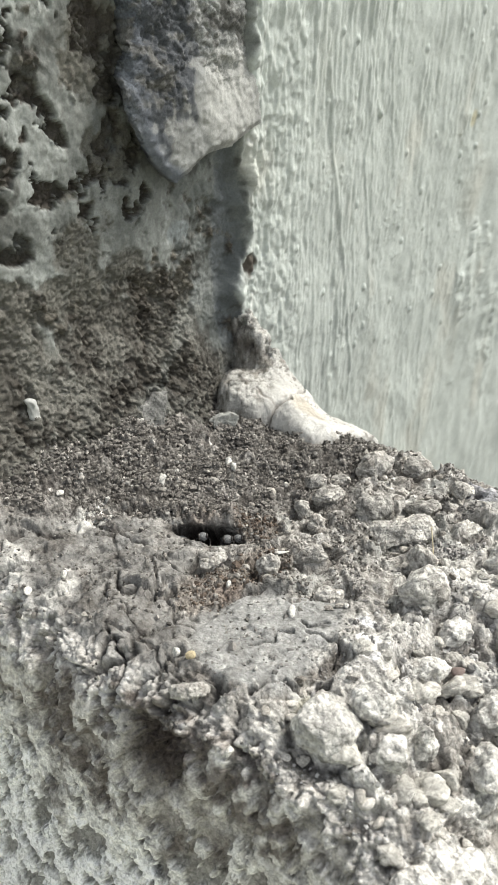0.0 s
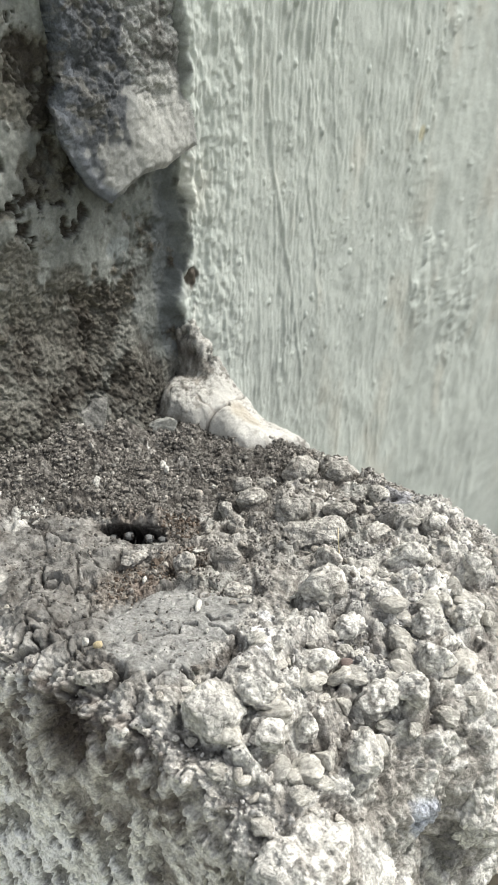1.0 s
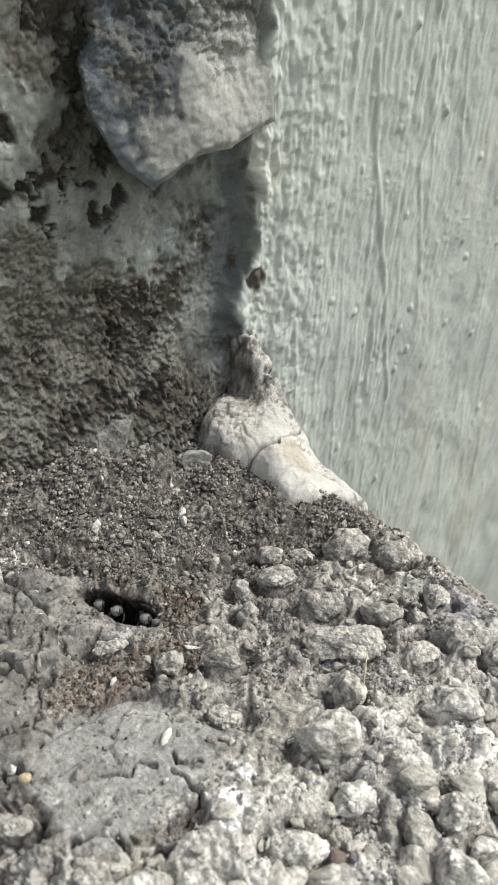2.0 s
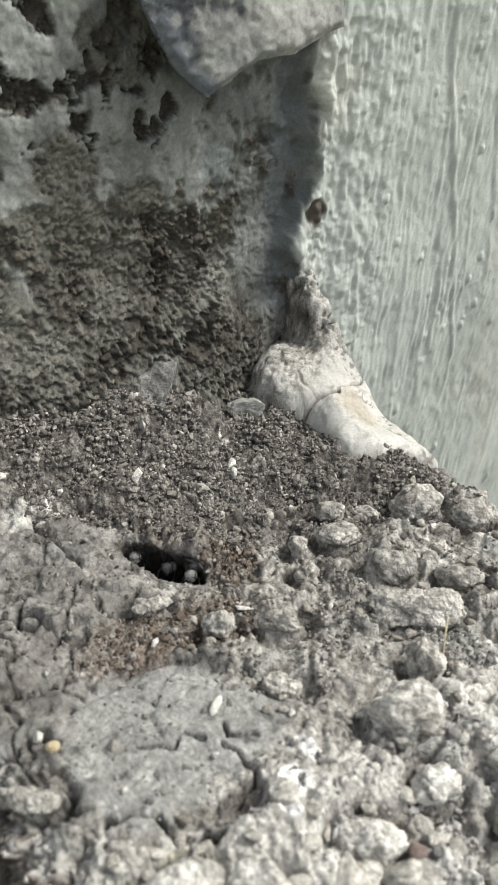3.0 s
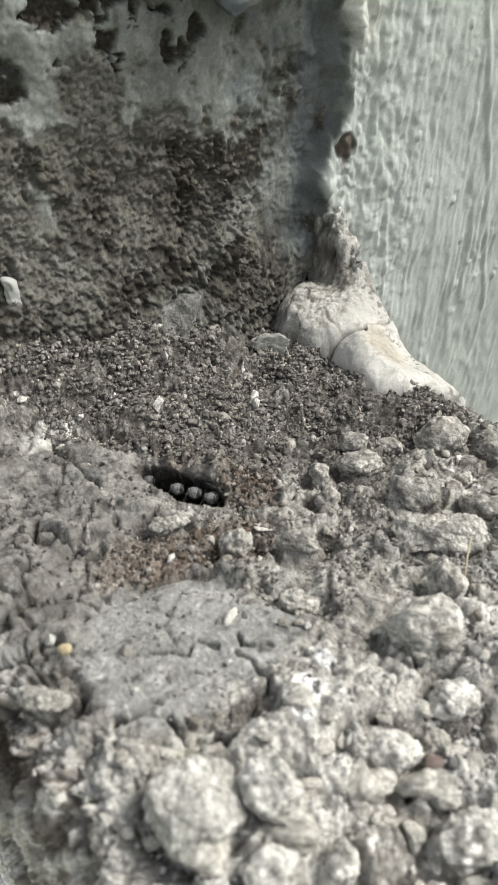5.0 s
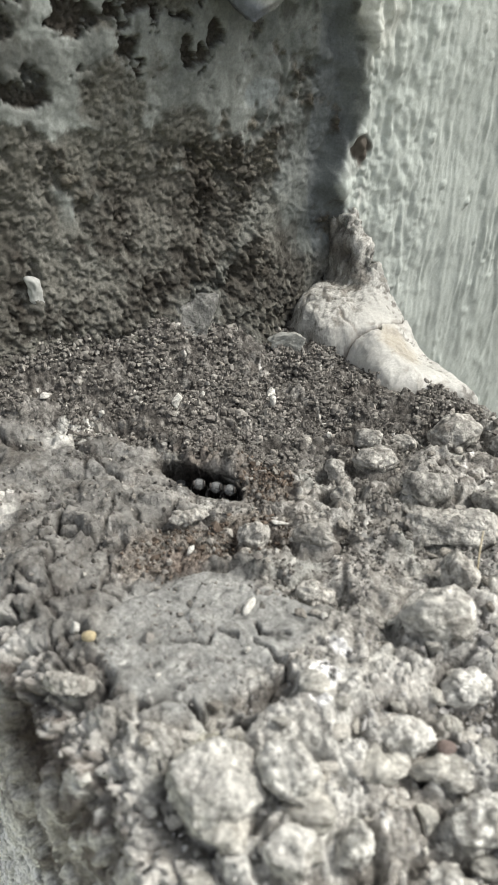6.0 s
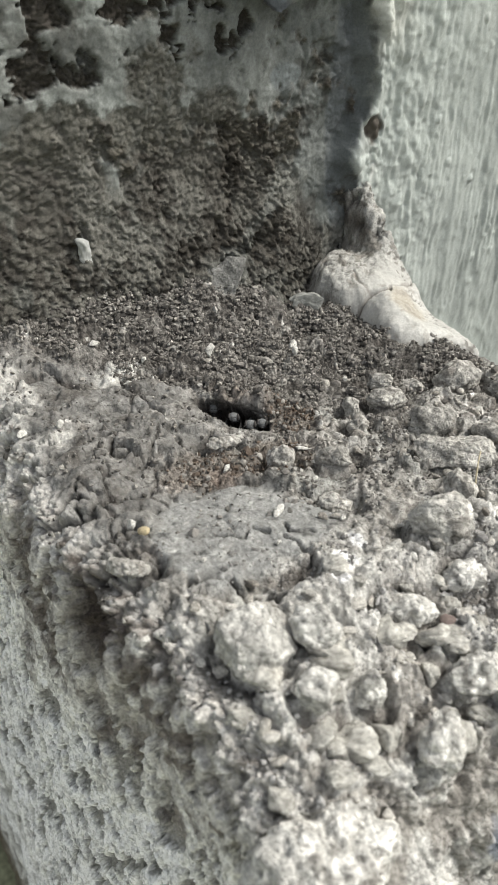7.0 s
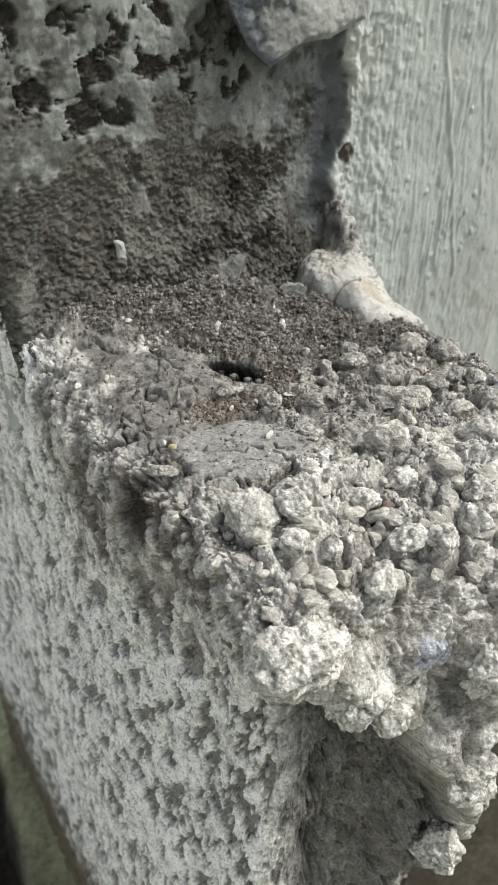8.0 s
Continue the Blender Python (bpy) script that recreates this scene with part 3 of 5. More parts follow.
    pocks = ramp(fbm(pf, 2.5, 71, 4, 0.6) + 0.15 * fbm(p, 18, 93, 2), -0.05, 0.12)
    d += left * (-1.4 * pocks + 0.4 * e3 + 0.4 * e2 + 0.8 * fbm(p, (5, 5, 11), 72, 3) + 0.4 * grainy + 0.3)
    d += end * (1 - white) * (2.4 * scab + 0.8 * e1 + 0.6 * e2 + 0.4 * e3 + 1.5 * chunk + 0.3 * grainy - 1.2)
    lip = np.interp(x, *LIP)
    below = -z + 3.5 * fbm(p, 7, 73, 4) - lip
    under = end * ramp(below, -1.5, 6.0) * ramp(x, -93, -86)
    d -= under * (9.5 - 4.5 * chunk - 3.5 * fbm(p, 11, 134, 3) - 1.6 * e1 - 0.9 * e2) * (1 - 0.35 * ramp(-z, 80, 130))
    d += end * 3.0 * np.exp(-((below + 6) / 6.5) ** 2) * ramp(x, -93, -86)
    holes = ramp(fbm(p, 4.2, 119, 3), 0.28, 0.45) * under
    d -= 3.0 * holes
    # loose joints round the bound stones
    joint = np.zeros(len(x))
    up = np.flatnonzero(top > 0)
    jx, jy = x[up] + 0.8 * vnoise(p[up], 2.6, 126), y[up] + 0.8 * vnoise(p[up], 2.6, 127)
    for sx, sy, sa, sb, _, turn in STONES_BACK + STONES_MIDDLE + STONES_END:
        g = radians(turn)
        su, sv = (jx - sx) * math.cos(g) + (jy - sy) * math.sin(g), (jy - sy) * math.cos(g) - (jx - sx) * math.sin(g)
        r = (np.hypot(su / (sa / 2), sv / (sb / 2)) - 1) * math.sqrt(sa * sb) / 2
        joint[up] = np.maximum(joint[up], np.exp(-((r - 0.3) / 0.9) ** 2))
    d -= top * 2.0 * joint * ramp(vnoise(p, 5, 128), -0.8, 0.0)
    # skins that overlap like scales, their near edges lifted
    tier = (0.5 * x + 0.87 * y) / 9.5 + 1.5 * fbm(p, 15, 129, 4, 0.5) + 0.1 * vnoise(p, 2.5, 130)
    part_of = tier - np.floor(tier)
    lifted = 1 - ramp(part_of, 0.03, 0.9)
    torn = ramp(fbm(p, 10, 132, 3), -0.25, 0.1)
    shell = np.maximum(np.maximum(plate, 0.12 * slab), 0.8 * coarse * (1 - white))
    d += shell * (1 - 0.75 * plate) * torn * (2.0 * lifted * ramp(part_of, 0.0, 0.1) - 0.9)
    seam = (1 - ramp(1 - part_of, 0.0, 0.07)) * torn * ramp(vnoise(p, 7, 133), -0.5, 0.1)
    d -= shell * 1.7 * seam
    # the grey skin has split into thin overlapping leaves
    rank = (0.42 * x + 0.91 * y) / 6.0 + 1.25 * fbm(p, 13, 135, 4, 0.5) + 0.12 * vnoise(p, 3.0, 136)
    rung = rank - np.floor(rank)
    flaked = plate * ramp(fbm(p, 9, 138, 3), -0.3, 0.0)
    d += flaked * (1.35 * (1 - ramp(rung, 0.12, 0.95)) * ramp(rung, 0.0, 0.14) - 0.6)
    gape = (1 - ramp(np.abs(rung - 0.97), 0.02, 0.07)) * flaked * ramp(vnoise(p, 6, 139), -0.4, 0.2)
    d -= 0.9 * gape
    # cracks: an open line with one side lifted
    gap = np.full(len(x), 99.0)
    wx, wy = x + 0.9 * vnoise(p, 2.2, 74) + 0.35 * vnoise(p, 0.9, 120), y + 0.9 * vnoise(p, 2.2, 75) + 0.35 * vnoise(p, 0.9, 121)
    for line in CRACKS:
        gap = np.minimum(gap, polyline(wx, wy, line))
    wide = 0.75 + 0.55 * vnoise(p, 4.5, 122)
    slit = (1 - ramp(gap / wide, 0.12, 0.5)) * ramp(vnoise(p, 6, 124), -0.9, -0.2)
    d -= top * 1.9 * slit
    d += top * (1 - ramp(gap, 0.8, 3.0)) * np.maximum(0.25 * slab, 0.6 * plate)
    web, web2, piece = cells(p + 2.2 * np.stack([vnoise(p, 4, 84), vnoise(p, 4, 85), 0 * x], 1), 8.5, 76)
    fine = (1 - ramp(web2 - web, 0.015, 0.07)) * ramp(fbm(p, 11, 77, 2) + 0.3 * blot(x, y, -80, -48, 14, 14), -0.2, 0.15)
    d += plate * 1.5 * (piece - 0.5) * ramp(web2 - web, 0.0, 0.12) + 0.25 * slab * (piece - 0.5)
    d -= np.maximum(plate, 0.1 * slab) * 1.3 * fine
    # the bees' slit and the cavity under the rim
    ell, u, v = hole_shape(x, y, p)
    mound = top * np.exp(-((v - 4.8) / 3.0) ** 2 - (u / 9) ** 2)
    d += mound * (1.8 + 1.1 * e2 + 0.7 * e3 + 0.9 * chunk)
    sill = np.where(v < 0, 4.5, 1.4)
    d = (d + 0.9 * top * (v < 0) * (1 - ramp(ell, 1.0, 4.5)) * -1) * (1 - 0.75 * top * (1 - ramp(ell, 0.7, sill))) - top * 13 * (1 - ramp(ell + 0.25 * grainy, 0.6, 1.1))
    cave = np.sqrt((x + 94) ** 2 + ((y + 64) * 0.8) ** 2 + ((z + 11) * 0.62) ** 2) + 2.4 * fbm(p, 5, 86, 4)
    d -= (3.6 - 1.6 * e2 - 1.5 * chunk) * (1 - ramp(cave, 2.0, 6.5))
    pit = blot(x, y, -68, -78.5, 4.5, 2.2) * top
    d -= 1.4 * ramp(pit + 0.4 * b, 0.2, 0.6)
    # colours; creases, hollows and cracks are tinted darker as well
    tint = np.tile(np.array([0.30, 0.288, 0.262]), (len(x), 1)) * (1 + 0.4 * b + 0.16 * c)[:, None]
    tint = blend(tint, coarse * ramp(a + b + 0.4 * ramp(-y, 55, 85), -0.05, 0.4) * 0.65, (0.46, 0.45, 0.415))
    tint = blend(tint, coarse * ramp(w1 + 0.3 * c + 0.4 * b, 0.75, 1.0) * 0.55, (0.50, 0.49, 0.455))
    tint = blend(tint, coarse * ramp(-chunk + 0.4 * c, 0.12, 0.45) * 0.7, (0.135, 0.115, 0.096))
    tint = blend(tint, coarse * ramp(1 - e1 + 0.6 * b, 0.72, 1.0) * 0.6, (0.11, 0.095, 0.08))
    tint = blend(tint, coarse * ramp(blot(x, y, -43, -92, 6, 5) + 0.7 * b, 0.3, 0.7) * 0.6, (0.19, 0.14, 0.105))
    tint = blend(tint, coarse * ramp(fbm(p, 9, 123, 4), 0.12, 0.4) * 0.45, (0.27, 0.285, 0.265))
    tint = blend(tint, plate * 0.88, np.array([0.148, 0.145, 0.135]) )
    tint = blend(tint, plate * ramp(a + 0.8 * b + 0.4 * c, 0.15, 0.55) * 0.6, (0.235, 0.227, 0.208))
    tint = blend(tint, plate * ramp(-b + 0.5 * c, 0.1, 0.5) * 0.65, (0.09, 0.08, 0.069))
    tint = blend(tint, slab * 0.9, np.array([0.215, 0.219, 0.211]))
    tint = blend(tint, slab * ramp(c + 0.9 * b, 0.05, 0.5) * 0.65, (0.33, 0.333, 0.316))
    tint = blend(tint, slab * ramp(-a - b, 0.1, 0.5) * 0.55, (0.16, 0.155, 0.14))
    tint = blend(tint, slab * ramp(speck + 0.5 * c, 0.75, 1.0) * 0.7, (0.55, 0.545, 0.52))
    gritty = np.maximum(np.maximum(coarse, plate), 0.6 * slab)
    tint = blend(tint, gritty * ramp(speck + 0.9 * c + 0.3 * b, 0.3, 0.75) * 0.6, (0.10, 0.09, 0.078))
    tint = blend(tint, coarse * ramp(-speck - 0.7 * c, 0.4, 0.9) * 0.5, (0.56, 0.55, 0.515))
    tint = blend(tint, soil * 0.92, (0.058, 0.052, 0.046))
    tint = blend(tint, soil * ramp(w3 + 0.6 * c, 0.55, 0.95) * 0.7, (0.25, 0.237, 0.215))
    tint = blend(tint, soil * ramp(w2 + 0.5 * b, 0.9, 1.1) * 0.5, (0.30, 0.29, 0.265))
    tint = blend(tint, soil * ramp(-clump + 0.5 * c, -0.3, 0.2) * 0.5, (0.05, 0.043, 0.037))
    tint = blend(tint, nest * 0.85, np.array([0.17, 0.145, 0.12]))
    tint = blend(tint, nest * ramp(-b + 0.6 * c, 0.0, 0.4) * 0.85, (0.045, 0.034, 0.027))
    tint = blend(tint, nest * ramp(w3 + 0.5 * c, 0.7, 1.0) * 0.7, (0.33, 0.29, 0.24))
    tint = blend(tint, top * ramp(blot(x, y, -65, -54, 6, 3.5) + 0.5 * b, 0.4, 0.75) * 0.35, (0.17, 0.11, 0.08))
    tint = blend(tint, top * ramp(blot(x, y, -44, -43, 4, 4) + 0.5 * b, 0.35, 0.7) * ramp(w3, 0.3, 0.7) * 0.7, (0.19, 0.115, 0.07))
    tint = blend(tint, white * (0.9 + 0.3 * b), (0.52, 0.512, 0.48))
    tint = blend(tint, white * ramp(b + 0.3 * c + 0.15 * speck, 0.15, 0.55) * 0.75, (0.70, 0.69, 0.655))
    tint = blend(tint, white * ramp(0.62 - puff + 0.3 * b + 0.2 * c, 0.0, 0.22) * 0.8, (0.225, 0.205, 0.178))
    tint = blend(tint, white * ramp(-c + 0.5 * speck, 0.5, 0.8) * 0.5, (0.22, 0.205, 0.18))
    tint = blend(tint, top * ramp(blot(x, y, -76.5, -81.5, 5, 3.6) + 0.3 * b, 0.3, 0.7) * 0.6, (0.27, 0.255, 0.175))
    dust = np.maximum(np.maximum(blot(x, y, -88, -19, 8, 13), blot(x, y, -68, -20, 7, 3.4)), blot(x, y, -86, -33, 7, 4))
    tint = blend(tint, top * ramp(blot(x, y, -68, -20, 8, 4) + 0.5 * b + 0.3 * c, 0.25, 0.6) * 0.75, (0.48, 0.475, 0.44))
    tint = blend(tint, top * ramp(dust + 0.7 * b + 0.3 * c, 0.4, 0.85) * 0.6, (0.50, 0.49, 0.45))
    # side is pale lime; colour raised further because little light reaches it
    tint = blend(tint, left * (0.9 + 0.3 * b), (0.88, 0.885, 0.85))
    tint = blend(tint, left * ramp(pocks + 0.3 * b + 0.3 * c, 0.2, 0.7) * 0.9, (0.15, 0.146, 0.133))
    tint = blend(tint, left * ramp(a + 0.5 * b, 0.1, 0.5) * 0.25, (0.40, 0.385, 0.345))
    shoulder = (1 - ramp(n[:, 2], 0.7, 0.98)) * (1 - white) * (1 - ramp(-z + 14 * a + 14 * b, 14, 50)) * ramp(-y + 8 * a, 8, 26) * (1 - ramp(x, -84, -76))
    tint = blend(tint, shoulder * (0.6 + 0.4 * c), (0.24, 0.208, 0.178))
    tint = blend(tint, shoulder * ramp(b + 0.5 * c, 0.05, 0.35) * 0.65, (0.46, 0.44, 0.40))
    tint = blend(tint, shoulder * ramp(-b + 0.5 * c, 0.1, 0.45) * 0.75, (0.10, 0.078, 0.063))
    tint = blend(tint, end * (1 - white) * 0.7, (0.33, 0.32, 0.29))
    # face below the lip tinted dark for the overhang's shade
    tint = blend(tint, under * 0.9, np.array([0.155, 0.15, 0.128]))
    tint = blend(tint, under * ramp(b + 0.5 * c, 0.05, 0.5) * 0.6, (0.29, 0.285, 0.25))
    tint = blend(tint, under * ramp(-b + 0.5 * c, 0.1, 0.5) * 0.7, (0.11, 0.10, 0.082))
    tint = blend(tint, end * ramp(1 - e1 + 0.5 * b, 0.8, 1.1) * 0.5, (0.13, 0.115, 0.095))
    splash = np.maximum(np.maximum(blot(x, y, -61, -80.4, 3.4, 2.4), blot(x, y, -57.4, -77, 1.6, 3.2)), blot(x, y, -64, -83, 1.4, 2.0))
    tint = blend(tint, top * ramp(splash + 0.7 * b + 0.4 * c, 0.4, 0.6), (0.78, 0.77, 0.73))
    tint = blend(tint, ramp(blot(x, z, -56, -25, 4.2, 6.5) + 0.5 * b, 0.35, 0.75) * ramp(-y, 92, 98) * 0.75, (0.34, 0.38, 0.48))
    tint = blend(tint, ramp(blot(x, z, -51, -36, 5.5, 10) + 0.5 * b + 0.3 * c, 0.3, 0.75) * ramp(-y, 92, 98) * 0.8, (0.09, 0.086, 0.08))
    tint = blend(tint, top * ramp(blot(x, y, -7, -71, 5, 7) + 0.5 * b, 0.35, 0.75) * 0.55, (0.24, 0.25, 0.31))
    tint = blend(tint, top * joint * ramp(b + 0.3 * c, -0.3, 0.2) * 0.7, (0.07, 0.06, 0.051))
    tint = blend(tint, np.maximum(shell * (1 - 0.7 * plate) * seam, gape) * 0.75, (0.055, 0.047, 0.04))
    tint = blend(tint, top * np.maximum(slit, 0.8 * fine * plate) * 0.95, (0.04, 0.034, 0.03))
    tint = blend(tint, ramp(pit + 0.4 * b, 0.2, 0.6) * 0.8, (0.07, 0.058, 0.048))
    tint = blend(tint, mound * (0.75 + 0.4 * b), (0.095, 0.075, 0.062))
    tint = blend(tint, mound * ramp(w3 + 0.6 * c, 0.6, 1.0) * 0.7, (0.21, 0.18, 0.15))
    # slit's inside painted near black to stand for its deep shade
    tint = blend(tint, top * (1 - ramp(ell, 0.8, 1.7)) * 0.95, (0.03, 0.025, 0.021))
    # cavity under the rim tinted dark brown as well
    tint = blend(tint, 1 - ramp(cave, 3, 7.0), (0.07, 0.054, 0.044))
    tint = greyer(tint, 0.72)
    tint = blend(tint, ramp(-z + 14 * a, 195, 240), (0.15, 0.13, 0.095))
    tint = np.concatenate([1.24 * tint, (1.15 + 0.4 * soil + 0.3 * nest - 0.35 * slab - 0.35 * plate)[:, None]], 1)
    return d, tint


def build_ledge():
    """A rounded block with five worn faces, one skin."""
    step, r = 0.42, 11.0
    xs = spaced((LEDGE_L, -50, 0.27), (-50, LEDGE_R, 0.34))
    ys = spaced((LEDGE_F, -30, 0.28), (-30, 6, 0.4), (6, 112, 3.0))
    yt = ys[ys <= 6.0]
    zs = spaced((GROUND - 6, -130, 3.0), (-130, -60, 0.8), (-60, 0, step))
    faces = []

    def face(a, b, fn, flip):
        g, h = np.meshgrid(a, b)
        faces.append((fn(g.ravel(), h.ravel()), grid_quads(len(b), len(a), flip)))

    face(xs, yt, lambda g, h: np.stack([g, h, 0 * g], 1), False)
    face(xs, zs, lambda g, h: np.stack([g, 0 * g + LEDGE_F, h], 1), False)
    face(ys, zs, lambda g, h: np.stack([0 * g + LEDGE_L, g, h], 1), True)
    face(yt, zs, lambda g, h: np.stack([0 * g + LEDGE_R, g, h], 1), False)
    co, quads, base = [], [], 0
    for c, q in faces:
        co.append(c)
        quads.append(q + base)
        base += len(c)
    co, quads = np.concatenate(co), np.concatenate(quads)
    _, first, back = np.unique(np.round(co * 200).astype(np.int64), axis=0, return_index=True, return_inverse=True)
    p0, quads = co[first], back.reshape(-1)[quads]
    # rounded edges
    q = np.stack([np.clip(p0[:, 0], LEDGE_L + r, LEDGE_R - r), np.maximum(p0[:, 1], LEDGE_F + r), np.minimum(p0[:, 2], -r)], 1)
    off = p0 - q
    nrm = off / np.maximum(np.linalg.norm(off, axis=1), 1e-6)[:, None]
    p = q + r * nrm
    # the block is worn out of square
    p[:, 0] += 7 * ramp(-p[:, 1], 45, 105) * (1 - ramp(p[:, 0], -95, -45)) - 2 * ramp(-p[:, 2], 30, 130) * (1 - ramp(p[:, 0], -95, -45))
    p[:, 2] += sink(p[:, 0], p[:, 1]) * ramp(p[:, 2], -45, -4)
    p[:, 1] -= 8 * ramp(p[:, 0], -64, -44) * ramp(-p[:, 1], 84, 110)
    # its front corner is rounded off below the rim
    cx, cy, big = LEDGE_L + 5 + 22, LEDGE_F + 22, 22.0
    ox, oy = np.minimum(p[:, 0] - cx, 0), np.minimum(p[:, 1] - cy, 0)
    rho = np.maximum(np.hypot(ox, oy), 1e-6)
    pull = np.where((ox < 0) & (oy < 0), np.clip(big / rho, 0, 1), 1.0)
    pull = 1 - (1 - pull) * ramp(-p[:, 2], 6, 34)
    turned = (((ox < 0) & (oy < 0)) * 1.0)[:, None] * ramp(-p[:, 2], 10, 26)[:, None]
    nrm = nrm * (1 - turned) + np.stack([ox / rho, oy / rho, 0 * ox], 1) * turned
    p[:, 0] += ox * (pull - 1)
    p[:, 1] += oy * (pull - 1)
    broken = ramp(-p[:, 2] + 6 * fbm(p, 12, 91, 3), 36, 58)
    least = -119 + np.clip(p[:, 0] + 43 + 14 * ramp(-p[:, 2], 85, 120) + 6 * fbm(p, 14, 92, 3), 0, 60) * 0.85
    p_was = p[:, 1].copy()
    p[:, 1] = np.where(p[:, 1] < least, p[:, 1] + (least - p[:, 1]) * broken, p[:, 1])
    stub = (broken * ramp(least - p_was, 0.0, 8.0))[:, None]
    nrm = nrm * (1 - stub) + np.array([0.65, -0.76, 0.0]) * stub
    nrm = nrm / np.linalg.norm(nrm, axis=1)[:, None]
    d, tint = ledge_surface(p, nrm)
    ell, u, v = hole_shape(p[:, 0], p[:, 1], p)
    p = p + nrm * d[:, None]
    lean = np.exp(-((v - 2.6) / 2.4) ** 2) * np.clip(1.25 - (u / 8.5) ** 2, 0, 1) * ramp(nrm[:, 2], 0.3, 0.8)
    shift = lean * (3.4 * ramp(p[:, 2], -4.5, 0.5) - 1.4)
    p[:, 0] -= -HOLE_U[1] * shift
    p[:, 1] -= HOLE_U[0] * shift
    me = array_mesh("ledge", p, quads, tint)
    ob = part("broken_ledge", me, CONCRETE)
    tagged(ob, "broken crumbling concrete ledge with cracks, dark soil and a nest slit", "ledge")
    # heights of the top on a coarse table, for what lies on it
    pick = (nrm[:, 2] > 0.6) & (p[:, 1] < 6)
    return ob, p[pick]


class Top:
    """The height of the ledge's top under a place."""

    def __init__(self, pts):
        self.x0, self.y0, self.s = -100.0, -122.0, 0.8
        w, h = int(108 / self.s), int(132 / self.s)
        self.z = np.full((w, h), -99.0)
        i = np.clip(((pts[:, 0] - self.x0) / self.s).astype(int), 0, w - 1)
        j = np.clip(((pts[:, 1] - self.y0) / self.s).astype(int), 0, h - 1)
        np.maximum.at(self.z, (i, j), pts[:, 2])

    def __call__(self, x, y):
        i = np.clip(((np.asarray(x) - self.x0) / self.s).astype(int), 0, self.z.shape[0] - 1)
        j = np.clip(((np.asarray(y) - self.y0) / self.s).astype(int), 0, self.z.shape[1] - 1)
        return self.z[i, j]


def side_of_wall():
    """The end face of the wall, in one plane with the ledge's side."""
    ys = spaced((4, 60, 0.9), (60, 130, 3))
    zs = spaced((-14, 10, 0.9), (10, 420, 10))
    y, z = (g.ravel() for g in np.meshgrid(ys, zs))
    p = np.stack([0 * y + LEDGE_L, y, z], 1)
    n = np.tile(np.array([-1.0, 0, 0]), (len(p), 1))
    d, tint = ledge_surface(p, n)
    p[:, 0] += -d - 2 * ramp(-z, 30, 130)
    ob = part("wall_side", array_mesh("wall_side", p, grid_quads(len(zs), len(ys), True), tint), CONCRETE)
    tagged(ob, "pocked grey end face of the old wall", "wall", kind="structure")


# ---------------------------------------------------------------- stones, pebbles, grit
def stone_mesh(name, seed, level=3, angular=0.5, relief=0.16):
    """A unit stone, worn but with flats."""
    co, tri = ball(level)
    rng = np.random.RandomState(seed)
    for _ in range(9):
        ax = rng.normal(size=3)
        ax /= np.linalg.norm(ax)
        cut = rng.uniform(0.3, 0.75)
        h = co @ ax
        co = co - np.clip(h - cut, 0, None)[:, None] * ax * angular
    q = co * 4 + seed * 13.7
    co = co * (1 + relief * fbm(q, 3.2, seed, 3) + 0.06 * fbm(q, 0.9, seed + 5, 2))[:, None]
    return array_mesh(name, co * 1000, tri)


def set_stone(name, me, mat, parent, x, y, size, top, sunk=0.35, turn=0.0, tip=0.0, label="", category=""):
    ob = new(name, me)
    if not me.materials:
        me.materials.append(mat)
    z = float(np.median(top(x + np.linspace(-1, 1, 5) * size[0] * 0.4, y + np.linspace(-1, 1, 5) * size[1] * 0.4)))
    half = np.array(size) / 2
    ob.matrix_world = pose(x / 1000, y / 1000, (z + half[2] * (1 - 2 * sunk)) / 1000, tip, tip * 0.6, turn) @ Matrix.Diagonal((*(half / 1000), 1))
    if parent is not None:
        ob.parent = parent
    return tagged(ob, label, category)


